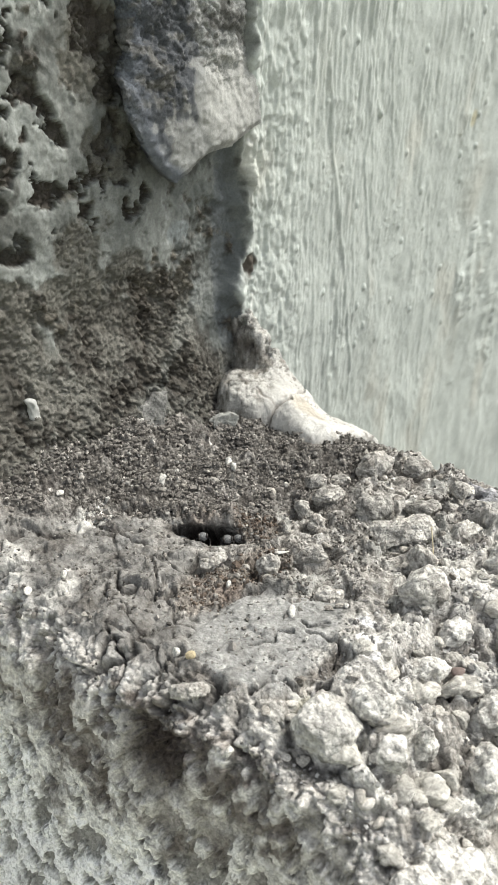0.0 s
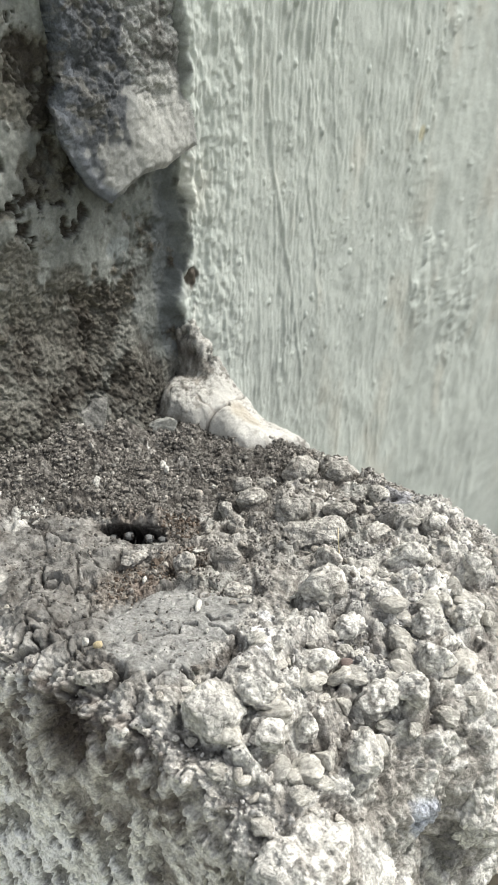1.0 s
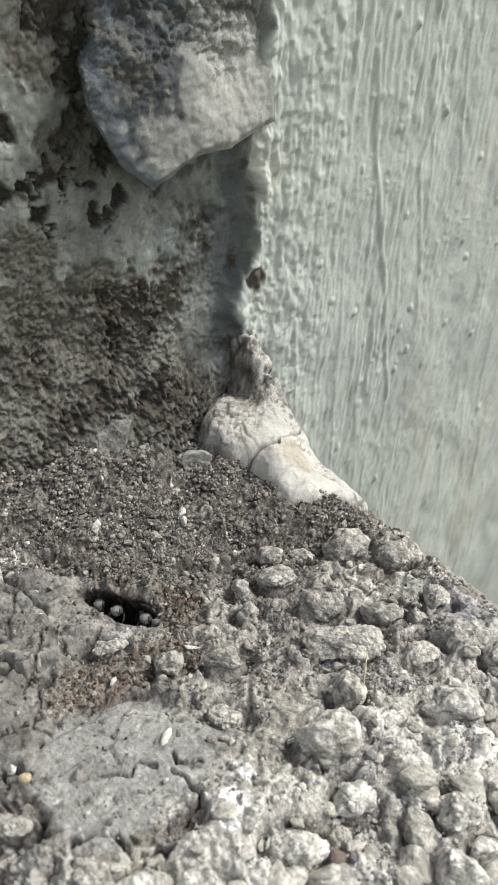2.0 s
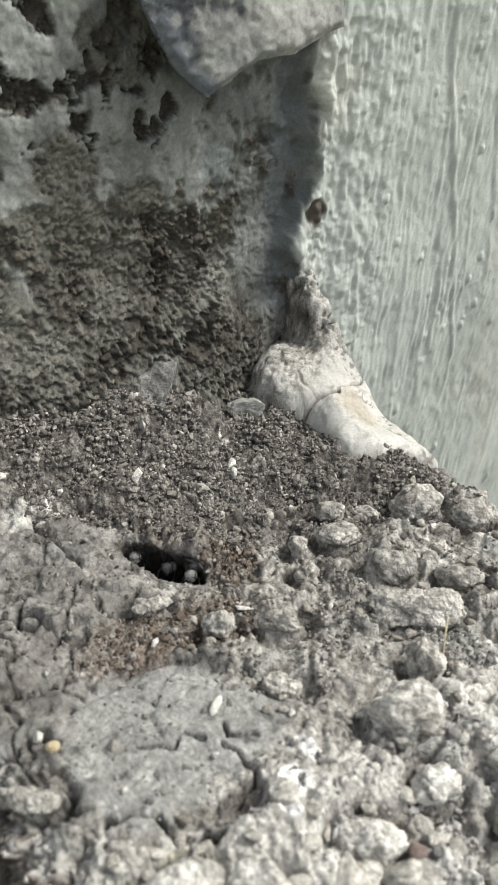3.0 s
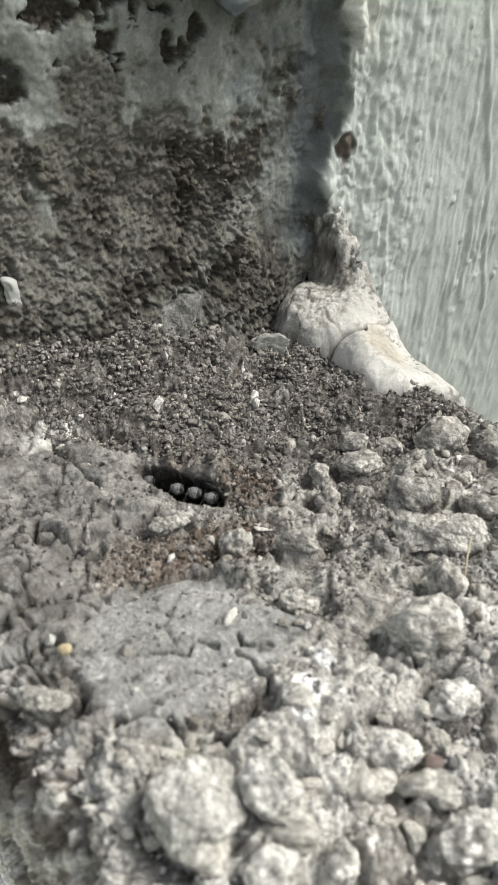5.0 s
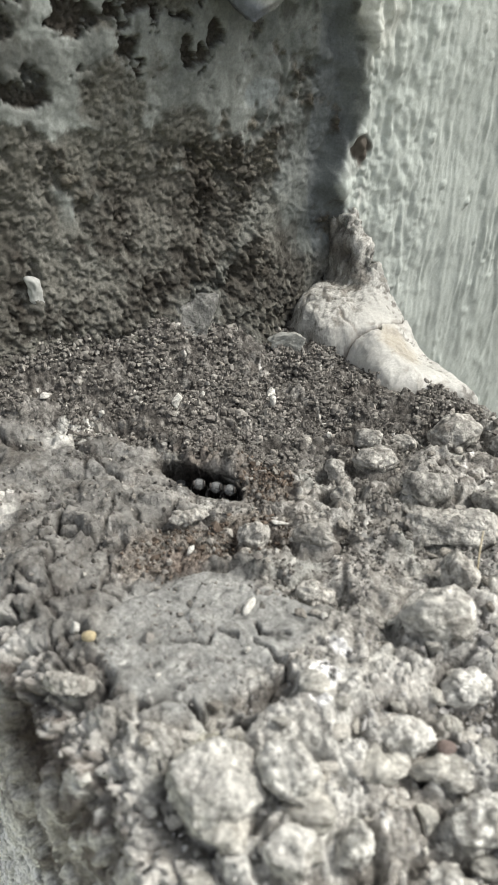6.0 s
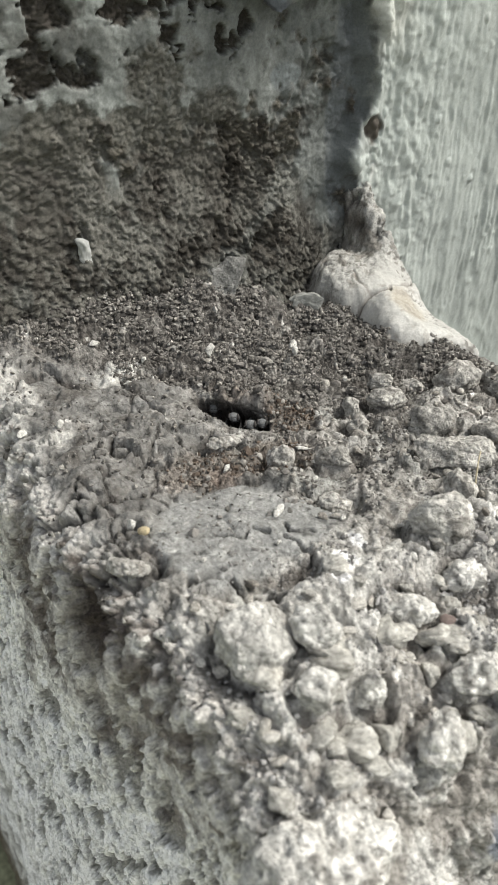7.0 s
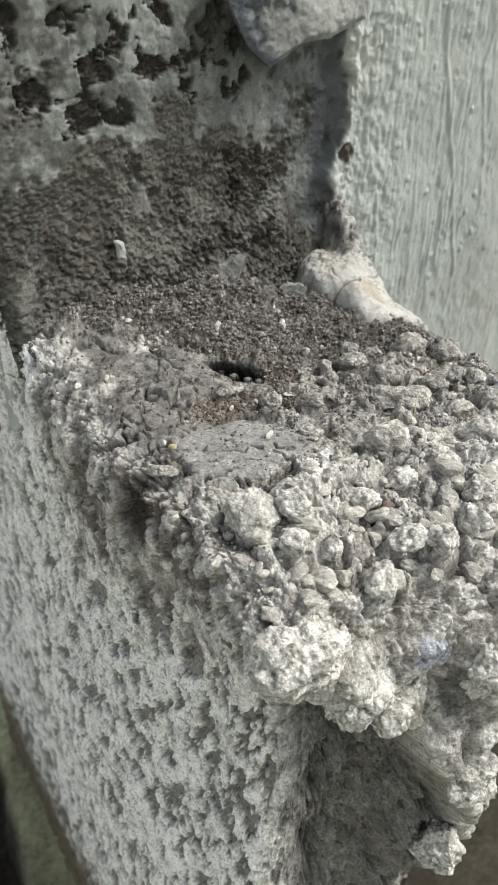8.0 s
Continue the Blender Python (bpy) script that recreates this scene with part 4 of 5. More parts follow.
def rock(ledge, x, y, size, turn, seed, top, z=None):
    """A stone bound in the mortar, in its own shape and colour."""
    co, tri = ball(6 if max(size) > 13 else 5 if max(size) > 4.5 else 4)
    rng = np.random.RandomState(seed + 50)
    for _ in range(10):
        ax = rng.normal(size=3)
        ax /= np.linalg.norm(ax)
        h = co @ ax
        co = co - np.clip(h - rng.uniform(0.55, 0.8), 0, None)[:, None] * ax * 0.7
    co = co * (np.array(size) / 2)
    g = radians(turn)
    co = np.stack([co[:, 0] * math.cos(g) - co[:, 1] * math.sin(g), co[:, 0] * math.sin(g) + co[:, 1] * math.cos(g), co[:, 2]], 1)
    away = co / np.maximum(np.linalg.norm(co, axis=1), 1e-6)[:, None]
    ground = float(np.median(top(x + np.linspace(-1, 1, 7) * size[0] * 0.45, y + np.linspace(-1, 1, 7) * size[1] * 0.45)))
    place = np.array([x, y, ground + size[2] * 0.10 if z is None else z])
    q = co + place
    e1, w1 = crumbs(q, 3.2, seed + 3, 0.6)
    e2, w2 = crumbs(q, 1.4, seed + 4, 0.6)
    big = min(1.0, max(size) / 12)
    lobe = billow(q, 9, seed + 9, 3) - 0.6
    rough = 0.10 * size[2] * fbm(q, 4.0, seed, 3) + 0.12 * e1 + 0.15 * e2 + 0.9 * fbm(q, 2.6, seed + 1, 4, 0.62) + 0.3 * fbm(q, 0.9, seed + 2, 2) - 0.2
    co = co + away * (rough + (0.8 * big * lobe + 2.6 * fbm(q, 5.5, seed + 12, 5, 0.6) if z is not None else 0.7 * big * lobe))[:, None]
    b, c = fbm(q, 4, seed + 6, 4), fbm(q, 1.3, seed + 7, 3)
    light = float(ramp(np.array([-y]), 72, 90)[0])
    base = np.array([0.345, 0.332, 0.30]) * rng.uniform(0.8, 1.2) * (1 - light) + np.array([0.50, 0.49, 0.455]) * light
    tint = np.tile(base, (len(co), 1)) * (1 + 0.35 * b + 0.3 * c)[:, None]
    tint = blend(tint, ramp(w1 + 0.6 * c + 0.3 * b, 0.7, 1.0) * 0.6, base * 1.5)
    tint = blend(tint, ramp(1 - e1 + 0.6 * b, 0.75, 1.1) * 0.55, (0.14, 0.12, 0.10))
    tint = blend(tint, ramp(-c + 0.5 * b, 0.25, 0.6) * 0.5, (0.15, 0.135, 0.115))
    tint = np.concatenate([1.2 * greyer(tint, 0.75), np.full((len(co), 1), 1.2)], 1)
    ob = part("stone", array_mesh("stone", co, tri, tint), CONCRETE, ledge)
    ob.location = place / 1000
    return ob


NOSE = ((-81, -106, -17, 21, 15, 13, -12), (-70, -108, -30, 15, 12, 13, 10), (-63, -110, -37, 10, 10, 10, 0), (-45, -115, -30, 13, 11, 14, 20),
        (-36, -113, -50, 14, 12, 17, 30), (-44, -116, -62, 13, 11, 14, 0), (-37, -112, -76, 13, 12, 15, 15), (-44, -113, -92, 12, 11, 14, 0))  # x, y, z, length, breadth, height, turn


def embedded_stones(ledge, top):
    for k, (x, y, a, b, c, turn) in enumerate(STONES_BACK + STONES_MIDDLE + STONES_END):
        rock(ledge, x, y, (a, b, c), turn, 300 + 11 * k, top)
    for k, (x, y, z, a, b, c, turn) in enumerate(NOSE):
        rock(ledge, x, y, (a, b, c), turn, 700 + 13 * k, top, z)
    rng = np.random.RandomState(12)
    shapes = []
    for k in range(8):
        co, tri = ball(4)
        for _ in range(8):
            ax = rng.normal(size=3)
            ax /= np.linalg.norm(ax)
            co = co - np.clip(co @ ax - rng.uniform(0.35, 0.75), 0, None)[:, None] * ax * 0.75
        q = co * 3 + 17.3 * k
        co = co * (1 + 0.45 * fbm(q, 2.4, 800 + k, 4, 0.6) + 0.12 * fbm(q, 0.5, 820 + k, 2))[:, None]
        b, c = fbm(q, 1.6, 830 + k, 3), fbm(q, 0.5, 840 + k, 3)
        tint = np.array([0.47, 0.458, 0.422]) * (rng.uniform(0.7, 1.2) * (1 + 0.5 * b + 0.3 * c))[:, None]
        tint = blend(tint, ramp(b + 0.5 * c, 0.2, 0.6) * 0.6, (0.66, 0.65, 0.61))
        tint = blend(tint, ramp(-c + 0.5 * b, 0.2, 0.55) * 0.6, (0.19, 0.175, 0.15))
        me = array_mesh("cobble", co * 1000, tri, np.concatenate([tint, np.full((len(co), 1), 1.1)], 1))
        me.materials.append(RUBBLE)
        shapes.append(me)
    n = 0
    while n < 80:
        x, y = rng.uniform(-84, -8), rng.uniform(-114, -80)
        size = rng.uniform(2.2, 5.4) * (0.7 if y > -88 else 1.0)
        if float(top(x, y)) < -40 or (x < -70 and y > -88):
            continue
        set_stone("stone", shapes[n % 8], RUBBLE, ledge, x, y, (size * rng.uniform(1.0, 1.5), size, size * rng.uniform(0.6, 0.95)), top, 0.58,
                  rng.uniform(0, 360), rng.uniform(-20, 20))
        n += 1
    rng = np.random.RandomState(4)
    dull = [stone_mesh("stone_chip", s, 2, 0.9, 0.25) for s in range(11, 17)]
    pale = [stone_mesh("pale_chip", s, 2, 0.9, 0.25) for s in range(41, 45)]
    n = 0
    while n < 230:
        x, y = rng.uniform(-90, -2), rng.uniform(-106, -6)
        e = ((x + 55) / 10) ** 2 + ((y + 39) / 10) ** 2
        if e < 1 or ((x < -58) and (y > -76) and rng.rand() < 0.9):
            continue
        s = rng.uniform(0.7, 1.5) if y > -38 else rng.uniform(0.9, 2.6)
        white = rng.rand() < float(ramp(np.array([-y]), 68, 88)[0])
        me = pale[n % 4] if white else dull[n % 6]
        set_stone("stone", me, PALE if white else STONE, ledge, x, y, (s * rng.uniform(0.9, 1.5), s, s * rng.uniform(0.6, 0.9)), top, 0.48,
                  rng.uniform(0, 360), rng.uniform(-25, 25))
        n += 1


def loose_pebbles(top):
    """What lies loose: each one a thing."""
    white = [stone_mesh("pebble", s, 3, 1.0, 0.4) for s in (21, 22, 23, 24)]
    near_nest = (  # x, y, length, breadth, height, turn
        (-49.2, -20.5, 3.2, 2.2, 2.4, 40), (-33, -24.2, 2.5, 2.0, 1.9, 10), (-34.2, -26.6, 2.2, 1.9, 2.0, 60), (-43.6, -19, 1.4, 1.0, 1.0, 0),
        (-61.7, -18, 1.2, 1.1, 1.7, 0), (-39.4, -59.5, 1.2, 0.9, 0.8, 20), (-63.9, -52.8, 2.2, 1.5, 1.3, 30), (-41.6, -76.8, 2.3, 1.6, 1.1, 45),
    )
    near_rim = (
        (-88.9, -76, 2.0, 1.5, 1.5, 30), (-88.2, -28.2, 3.6, 1.8, 0.9, 50), (-82.7, -31.3, 1.7, 1.4, 1.5, 0), (-82.9, -59.4, 1.8, 1.6, 1.6, 0),
        (-48, -76, 1.6, 1.0, 0.9, 10), (-52.5, -84, 1.9, 1.1, 0.9, 70), (-67, -72.6, 1.1, 0.9, 0.8, 0), (-69, -12.8, 2.6, 1.6, 0.9, 20),
        (-53, -61, 1.9, 1.2, 0.9, 20), (-56, -72.5, 1.3, 1.0, 0.8, 20), (-78, -71.5, 1.2, 1.1, 0.8, 20), (-31, -38.5, 1.5, 1.0, 1.0, 70),
    )
    for k, (x, y, a, b, c, turn) in enumerate(near_nest + near_rim):
        set_stone("pebble", white[k % 4], CHALK, None, x, y, (a, b, c), top, 0.2, turn, (k * 53) % 40 - 20,
                  "small chalk-white chip of plaster lying on the ledge", "pebble")
    set_stone("pebble", stone_mesh("ochre", 31, 3, 0.3, 0.1), OCHRE, None, -82.3, -61.8, (1.9, 1.7, 1.6), top, 0.15, 20, 0,
              "small round ochre-yellow pebble beside a crack", "pebble")
    set_stone("pebble", stone_mesh("red", 32, 3, 0.6, 0.1), RUST, None, -53.3, -92.3, (2.8, 2.4, 2.8), top, 0.4, 20, 10,
              "dull reddish pebble wedged between pale stones", "pebble")
    set_stone("seed", stone_mesh("seed", 33, 3, 0.0, 0.06), CHALK, None, -63.1, -66.4, (3.2, 1.15, 1.1), top, 0.1, 35, 0,
              "white rice-shaped grain lying on the grey slab", "grain")
    set_stone("flake", stone_mesh("flat_chip", 34, 3, 0.7, 0.1), CHALK, None, -50.1, -53.4, (3.1, 1.3, 0.7), top, 0.1, -42, 0,
              "thin flat white chip near the nest slit", "chip")
    rod = stone_mesh("lime_rod", 35, 5, 0.9, 0.7)
    set_stone("pebble", rod, LIME_STONE, None, -22.4, -13.4, (7.6, 4.0, 4.4), top, 0.3, -35, 6,
              "worn grey-white plaster nub against the wall foot", "pebble")


def grit(top):
    """Thousands of loose grains, in one."""
    rng = np.random.RandomState(9)
    bm = bmesh.new()
    bmesh.ops.create_icosphere(bm, subdivisions=1, radius=1.0)
    bm.verts.ensure_lookup_table()
    co0, tri0 = np.array([v.co[:] for v in bm.verts]), np.array([[v.index for v in f.verts] for f in bm.faces])
    bm.free()
    x, y = rng.uniform(-93, 0, 150000), rng.uniform(-104, 3, 150000)
    p = np.stack([x, y, 0 * x], 1)
    ell, u, v = hole_shape(x, y, p)
    soil = ramp(y - np.interp(x, *SOIL_LINE) + 4 * fbm(p, 9, 63, 4), -2.5, 3.0)
    nest = ramp(np.maximum(np.maximum(blot(x, y, -66, -51, 9, 6.5), blot(x, y, -56, -53, 9, 6)), blot(x, y, -47, -45, 5, 6)), 0.1, 0.5)
    chance = np.maximum(np.maximum(0.85 * soil, 0.3 * nest), 0.06 + 0.38 * ramp(fbm(p, 7, 175, 3), -0.05, 0.3) * ramp(x, -60, -52))
    free = (ell > 1.25) & (rng.rand(len(x)) < chance * ramp(fbm(p, 5, 176, 4), -0.35, 0.25)) & (top(x, y) > -40)
    x, y, nest = x[free], y[free], nest[free]
    n = len(x)
    size = np.minimum(np.exp(rng.normal(-1.15, 0.5, n)), 1.3)
    z = top(x, y) - size * 0.05 - 0.12
    turn = rng.uniform(0, 6.28, (n, 1))
    shape = rng.uniform(0.55, 1.2, (n, 1, 3)) * size[:, None, None] * 0.62
    jag = co0[None] * (1 + rng.uniform(-0.5, 0.5, (n, len(co0), 1))) * shape
    c, s = np.cos(turn), np.sin(turn)
    jag = np.stack([jag[..., 0] * c - jag[..., 1] * s, jag[..., 0] * s + jag[..., 1] * c, jag[..., 2]], -1)
    co = jag + np.stack([x, y, z], 1)[:, None, :]
    tri = tri0[None] + (np.arange(n) * len(co0))[:, None, None]
    pale = rng.rand(n)
    base = np.where((pale < 0.72)[:, None], (0.175, 0.165, 0.152), np.where((pale < 0.975)[:, None], (0.29, 0.278, 0.255), (0.42, 0.41, 0.385)))
    resin = (rng.rand(n) < 0.8 * nest)[:, None]
    base = np.where(resin & (pale < 0.8)[:, None], (0.135, 0.108, 0.088), base)
    light = ramp(-y, 60, 90)[:, None]
    base = base * (1 - light) + (base * 0.4 + 0.28) * light
    base = base * rng.uniform(0.45, 1.4, (n, 1))
    tint = np.repeat(base, len(co0), 0)
    ob = part("grit", array_mesh("grit", co.reshape(-1, 3), tri.reshape(-1, 3), tint, False), GRAIN)
    tagged(ob, "loose brown and grey sand grains strewn over the ledge", "sand", kind="stuff")


# ---------------------------------------------------------------- plaster left at the corner
def plaster_lump():
    """Plaster smeared into the corner: a fin up the wall, a rounded lobe, a tongue over the ledge's edge and its thin tail."""
    xs, ys = np.arange(-23, 6.01, 0.24), np.arange(-48, 6.01, 0.24)
    x, y = (g.ravel() for g in np.meshgrid(xs, ys))
    p = np.stack([x, y, 0 * x], 1)
    wx, wy = x + 0.7 * fbm(p, 6, 101, 3), y + 0.7 * fbm(p, 6, 102, 3)
    edge = np.interp(wy, (-46, -42.5, -40, -37, -35, -32, -28, -24, -20, -18, -16.6, -13, -9, -4, -1, 6),
                     (12, 4.0, -1.5, -5.0, -9.0, -13.6, -14.2, -13.2, -12.6, -13.2, -15.6, -17.6, -18.4, -16.8, -13, -9))
    deep = wx - edge
    body = np.interp(y, (-46, -40, -35, -28, -22, -19, -15, -9, -3, 3), (-2.2, -1.0, 0.0, 2.0, 4.0, 4.8, 5.5, 6.8, 6.6, 4.0))
    outer = np.interp(y, (-46, -38, -31, -26, -21, -16.5, -10, -5.4, 0, 6), (-3.0, -2.2, -2.2, -2.2, 0.0, 3.4, 9.4, 13.8, 19, 24))
    thin = ramp(y, -16, -6)
    w = ramp(x + 0.8 * fbm(p, 4, 112, 2), -9 + 4.5 * thin, 1.2 - 1.4 * thin)
    ridge = body * (1 - w) + outer * w
    lobe = ramp(y, -18.5, -16.5)
    soft = 2.9 * (1 - lobe) + 2.3 * lobe
    z = -7 + (ridge + 7) * np.sqrt(1 - np.exp(-np.clip(deep, 0, None) / soft))
    crack = polyline(x + 0.5 * vnoise(p, 2, 103), y + 0.5 * vnoise(p, 2, 104), ((-14.5, -18.4), (-12.6, -18.2), (-7.8, -19.6), (-6.6, -20.0), (-5.6, -18.8), (-3.0, -18.6), (2.0, -17.8)))
    twig = polyline(x + 0.4 * vnoise(p, 2, 113), y, ((-9.5, -18.9), (-11.5, -15.5), (-10.8, -12.5)))
    z = z - 1.2 * (1 - ramp(crack, 0.08, 0.42)) - 0.35 * (1 - ramp(twig, 0.05, 0.4)) + 0.35 * ramp(-y + 0.1 * x, 17.5, 18.6) * (1 - ramp(crack, 0.5, 5))
    z = z - 24 * ramp(x + 0.5 * fbm(p, 6, 111, 3) + 0.6 * ramp(-y, 27, 36), 1.4, 4.4)
    # crust along the slope: wrinkled lobe, pitted fin, smooth tongue
    field = z.reshape(len(ys), len(xs))
    gy, gx = np.gradient(field, 0.24)
    nrm = np.stack([-gx.ravel(), -gy.ravel(), np.ones(len(x))], 1)
    nrm /= np.linalg.norm(nrm, axis=1)[:, None]
    q = np.stack([x, y, z], 1)
    high = ramp(z + 1.4 * fbm(q, 5, 114, 3), 8.6, 11.5) * ramp(x, -7, -4)
    wrinkle = ramp(y - 0.3 * x + 0.5 * z + 3 * fbm(q, 4, 106, 3), -13, -6) * (1 - high)
    pits = ramp(fbm(q, 2.0, 115, 4, 0.6), 0.05, 0.35)
    d = 0.5 * fbm(q, 6, 105, 3) - 0.3 * ramp(fbm(q, 0.9, 134, 3), 0.18, 0.34) * ramp(y + 0.4 * z, -15, -8) + 0.3 * fbm(q, 2.2, 116, 3) + wrinkle * (0.35 * fbm(q, (3.0, 1.6, 1.6), 117, 3) - 0.25 * pits)
    d += high * (1.6 * fbm(q, 2.6, 118, 4, 0.65) - 1.5 * pits + 0.4) + 0.08 * vnoise(q, 0.6, 119)
    q = q + nrm * d[:, None]
    b, c = fbm(q, 5, 109, 4), fbm(q, 1.4, 110, 3)
    tint = np.tile(np.array([0.50, 0.495, 0.468]), (len(x), 1)) * (1 + 0.12 * b)[:, None]
    tint = blend(tint, ramp(y, -20, -16) * 0.7, (0.40, 0.395, 0.37))
    tint = blend(tint, wrinkle * ramp(c + 0.7 * b, -0.05, 0.25) * 0.8, (0.17, 0.16, 0.14))
    tint = blend(tint, ramp(blot(x, y, -4.5, -24, 5.5, 7) + 0.4 * b + 0.2 * c, 0.3, 0.9) * 0.7, (0.34, 0.30, 0.235))
    tint = blend(tint, ramp(c + 0.4 * b, 0.25, 0.5) * 0.55, (0.27, 0.25, 0.22))
    fin = high * (1 - ramp(x + 1.2 * b, -2.6, -0.6))
    fleck = ramp(fbm(q, 0.9, 134, 3), 0.18, 0.34) * np.maximum(ramp(y + 0.4 * z + 3 * b, -15, -8), ramp(x, -3, 0))
    tint = blend(tint, fleck * 0.8, (0.12, 0.11, 0.095))
    tint = blend(tint, fin * (0.85 + 0.4 * c), (0.12, 0.105, 0.088))
    tint = blend(tint, fin * np.maximum(pits, ramp(-x + 2 * b, 2.0, 3.6)) * 0.9, (0.045, 0.038, 0.032))
    tint = blend(tint, ramp(crack, 0.42, 0.1) * 0.85, (0.13, 0.11, 0.09))
    tint = blend(tint, ramp(twig, 0.35, 0.1) * 0.5, (0.25, 0.22, 0.19))
    tint = np.concatenate([tint, (1.2 + 2.0 * wrinkle + 3.0 * high)[:, None]], 1)
    lump = new("plaster_lump")
    lump.empty_display_size = 0.005
    tagged(lump, "cracked lump of off-white plaster clinging to the wall corner", "plaster")
    quads = grid_quads(len(ys), len(xs))
    cut = np.interp(x[quads].mean(1), (-14.5, -12.6, -7.8, -6.6, -5.6, -3, 2), (-18.4, -18.2, -19.6, -20, -18.8, -18.6, -17.8))
    behind = y[quads].mean(1) > cut
    keep = (deep[quads].max(1) > 0) & (q[quads, 2].max(1) > -24)
    for name, chosen in (("lobe", behind & keep), ("tongue", ~behind & keep)):
        used, back = np.unique(quads[chosen], return_inverse=True)
        part(name, array_mesh(name, q[used], back.reshape(-1, 4), tint[used]), LIME, lump)


def plaster_flake():
    """A proud scab of plaster whose lower end hangs in a point."""
    xs, zs = np.arange(-42, 3.51, 0.35), np.arange(50, 130.1, 0.35)
    x, z = (g.ravel() for g in np.meshgrid(xs, zs))
    p = np.stack([x, 0 * x, z], 1)
    left = np.interp(z, (52, 54.5, 59, 66, 69.5, 75.5, 80, 87, 96, 130), (-20, -25.5, -30.5, -34.5, -35.5, -37, -34, -32.5, -34, -38)) + 0.7 * vnoise(p, 4, 121)
    low = np.interp(x, (-26, -24.5, -21.5, -17, -12, -8, -3, 2), (54.5, 54.2, 56.0, 58.6, 59.6, 60.0, 61.5, 63)) + 0.5 * vnoise(p, 3, 122)
    inside = np.minimum(np.minimum((x - left), (z - low)), 2.5 - x)
    coarse = ramp(z + 12 * fbm(p, 9, 123, 4) - 0.4 * (x + 18), 66, 80)
    front = -4.6 + 3.2 * ramp(z, 62, 92) + 1.0 * ramp(x, -14, 0) - 0.9 * fbm(p, 9, 124, 3) + 0.9 * ramp(-inside, -1.6, 0)
    y = front - coarse * (0.8 * crumbs(p, 2.6, 125, 0.6)[0] + 0.7 * crumbs(p, 1.3, 126, 0.6)[0] + 1.8 * fbm(p, 4.5, 132, 4, 0.6) - 0.6) - 0.4 * fbm(p, 2.4, 129, 4, 0.6) - 0.15 * vnoise(p, 0.7, 133)
    b = fbm(p, 6, 127, 4)
    c = fbm(p, 1.6, 145, 3)
    tint = np.tile(np.array([0.25, 0.258, 0.25]), (len(x), 1)) * (1 + 0.2 * b + 0.15 * c)[:, None]
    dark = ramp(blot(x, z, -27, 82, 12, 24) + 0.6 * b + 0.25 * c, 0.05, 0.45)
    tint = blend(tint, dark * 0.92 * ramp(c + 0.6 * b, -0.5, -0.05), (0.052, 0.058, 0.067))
    # shade along the left edge is put into the colour, bluish
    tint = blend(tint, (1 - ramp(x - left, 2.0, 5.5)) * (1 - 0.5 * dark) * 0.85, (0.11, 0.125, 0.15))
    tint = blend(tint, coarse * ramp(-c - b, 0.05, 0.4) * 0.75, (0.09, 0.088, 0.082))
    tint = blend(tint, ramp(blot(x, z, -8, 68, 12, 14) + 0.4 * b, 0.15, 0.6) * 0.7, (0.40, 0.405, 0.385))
    # a shell: its front, its back and the broken edge between them
    quads = grid_quads(len(zs), len(xs))
    quads = quads[(inside[quads] > 0).any(1)]
    x, z = np.minimum(np.maximum(x, left), 2.5), np.maximum(z, low)
    n = len(x)
    thick = 1.7 + 0.4 * vnoise(p, 5, 130) + 2.5 * ramp(z, 70, 90)
    sides = np.concatenate([quads[:, [i, (i + 1) % 4]] for i in range(4)])
    key = np.sort(sides, 1)
    _, inv, count = np.unique(key[:, 0] * n + key[:, 1], return_inverse=True, return_counts=True)
    rim = sides[count[inv.reshape(-1)] == 1]
    co = np.concatenate([np.stack([x, y, z], 1), np.stack([x, y + thick, z], 1)])
    quads = np.concatenate([quads, quads[:, ::-1] + n, np.stack([rim[:, 1], rim[:, 0], rim[:, 0] + n, rim[:, 1] + n], 1)])
    flake = new("plaster_flake")
    flake.empty_display_size = 0.005
    tagged(flake, "thick bluish-grey plaster scab peeling to a hanging point", "plaster")
    co, tint = np.concatenate([np.stack([x, y, z], 1), np.stack([x, y + thick, z], 1)]), np.concatenate([np.concatenate([tint, (0.9 + 1.3 * coarse)[:, None]], 1)] * 2)
    crusty = np.concatenate([coarse, coarse])[quads].mean(1) > 0.5
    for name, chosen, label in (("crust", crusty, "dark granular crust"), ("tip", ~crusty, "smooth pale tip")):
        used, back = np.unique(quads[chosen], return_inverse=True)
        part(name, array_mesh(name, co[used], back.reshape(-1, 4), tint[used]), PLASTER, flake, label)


def lime_drip():
    """A small white drip of lime on the bare wall."""
    co, tri = ball(4)
    t = co[:, 2]
    w = 0.95 + 1.2 * np.abs(t) ** 2 * (1 - 0.25 * t) + 0.35 * vnoise(co * 3, 1.2, 131)
    p = np.stack([co[:, 0] * w * 1.15 + 0.7 * np.sin(t * 2.6) - 1.5 * t, co[:, 1] * w * 0.9, t * 3.0], 1) * 0.92
    p += np.array([-64.9, -0.9, 16.2])
    ob = part("lime_drip", array_mesh("lime_drip", p, tri, np.tile(np.array([0.40, 0.41, 0.395]), (len(p), 1))), LIME)
    tagged(ob, "small twisted white lime drip stuck to the mouldy wall", "plaster")


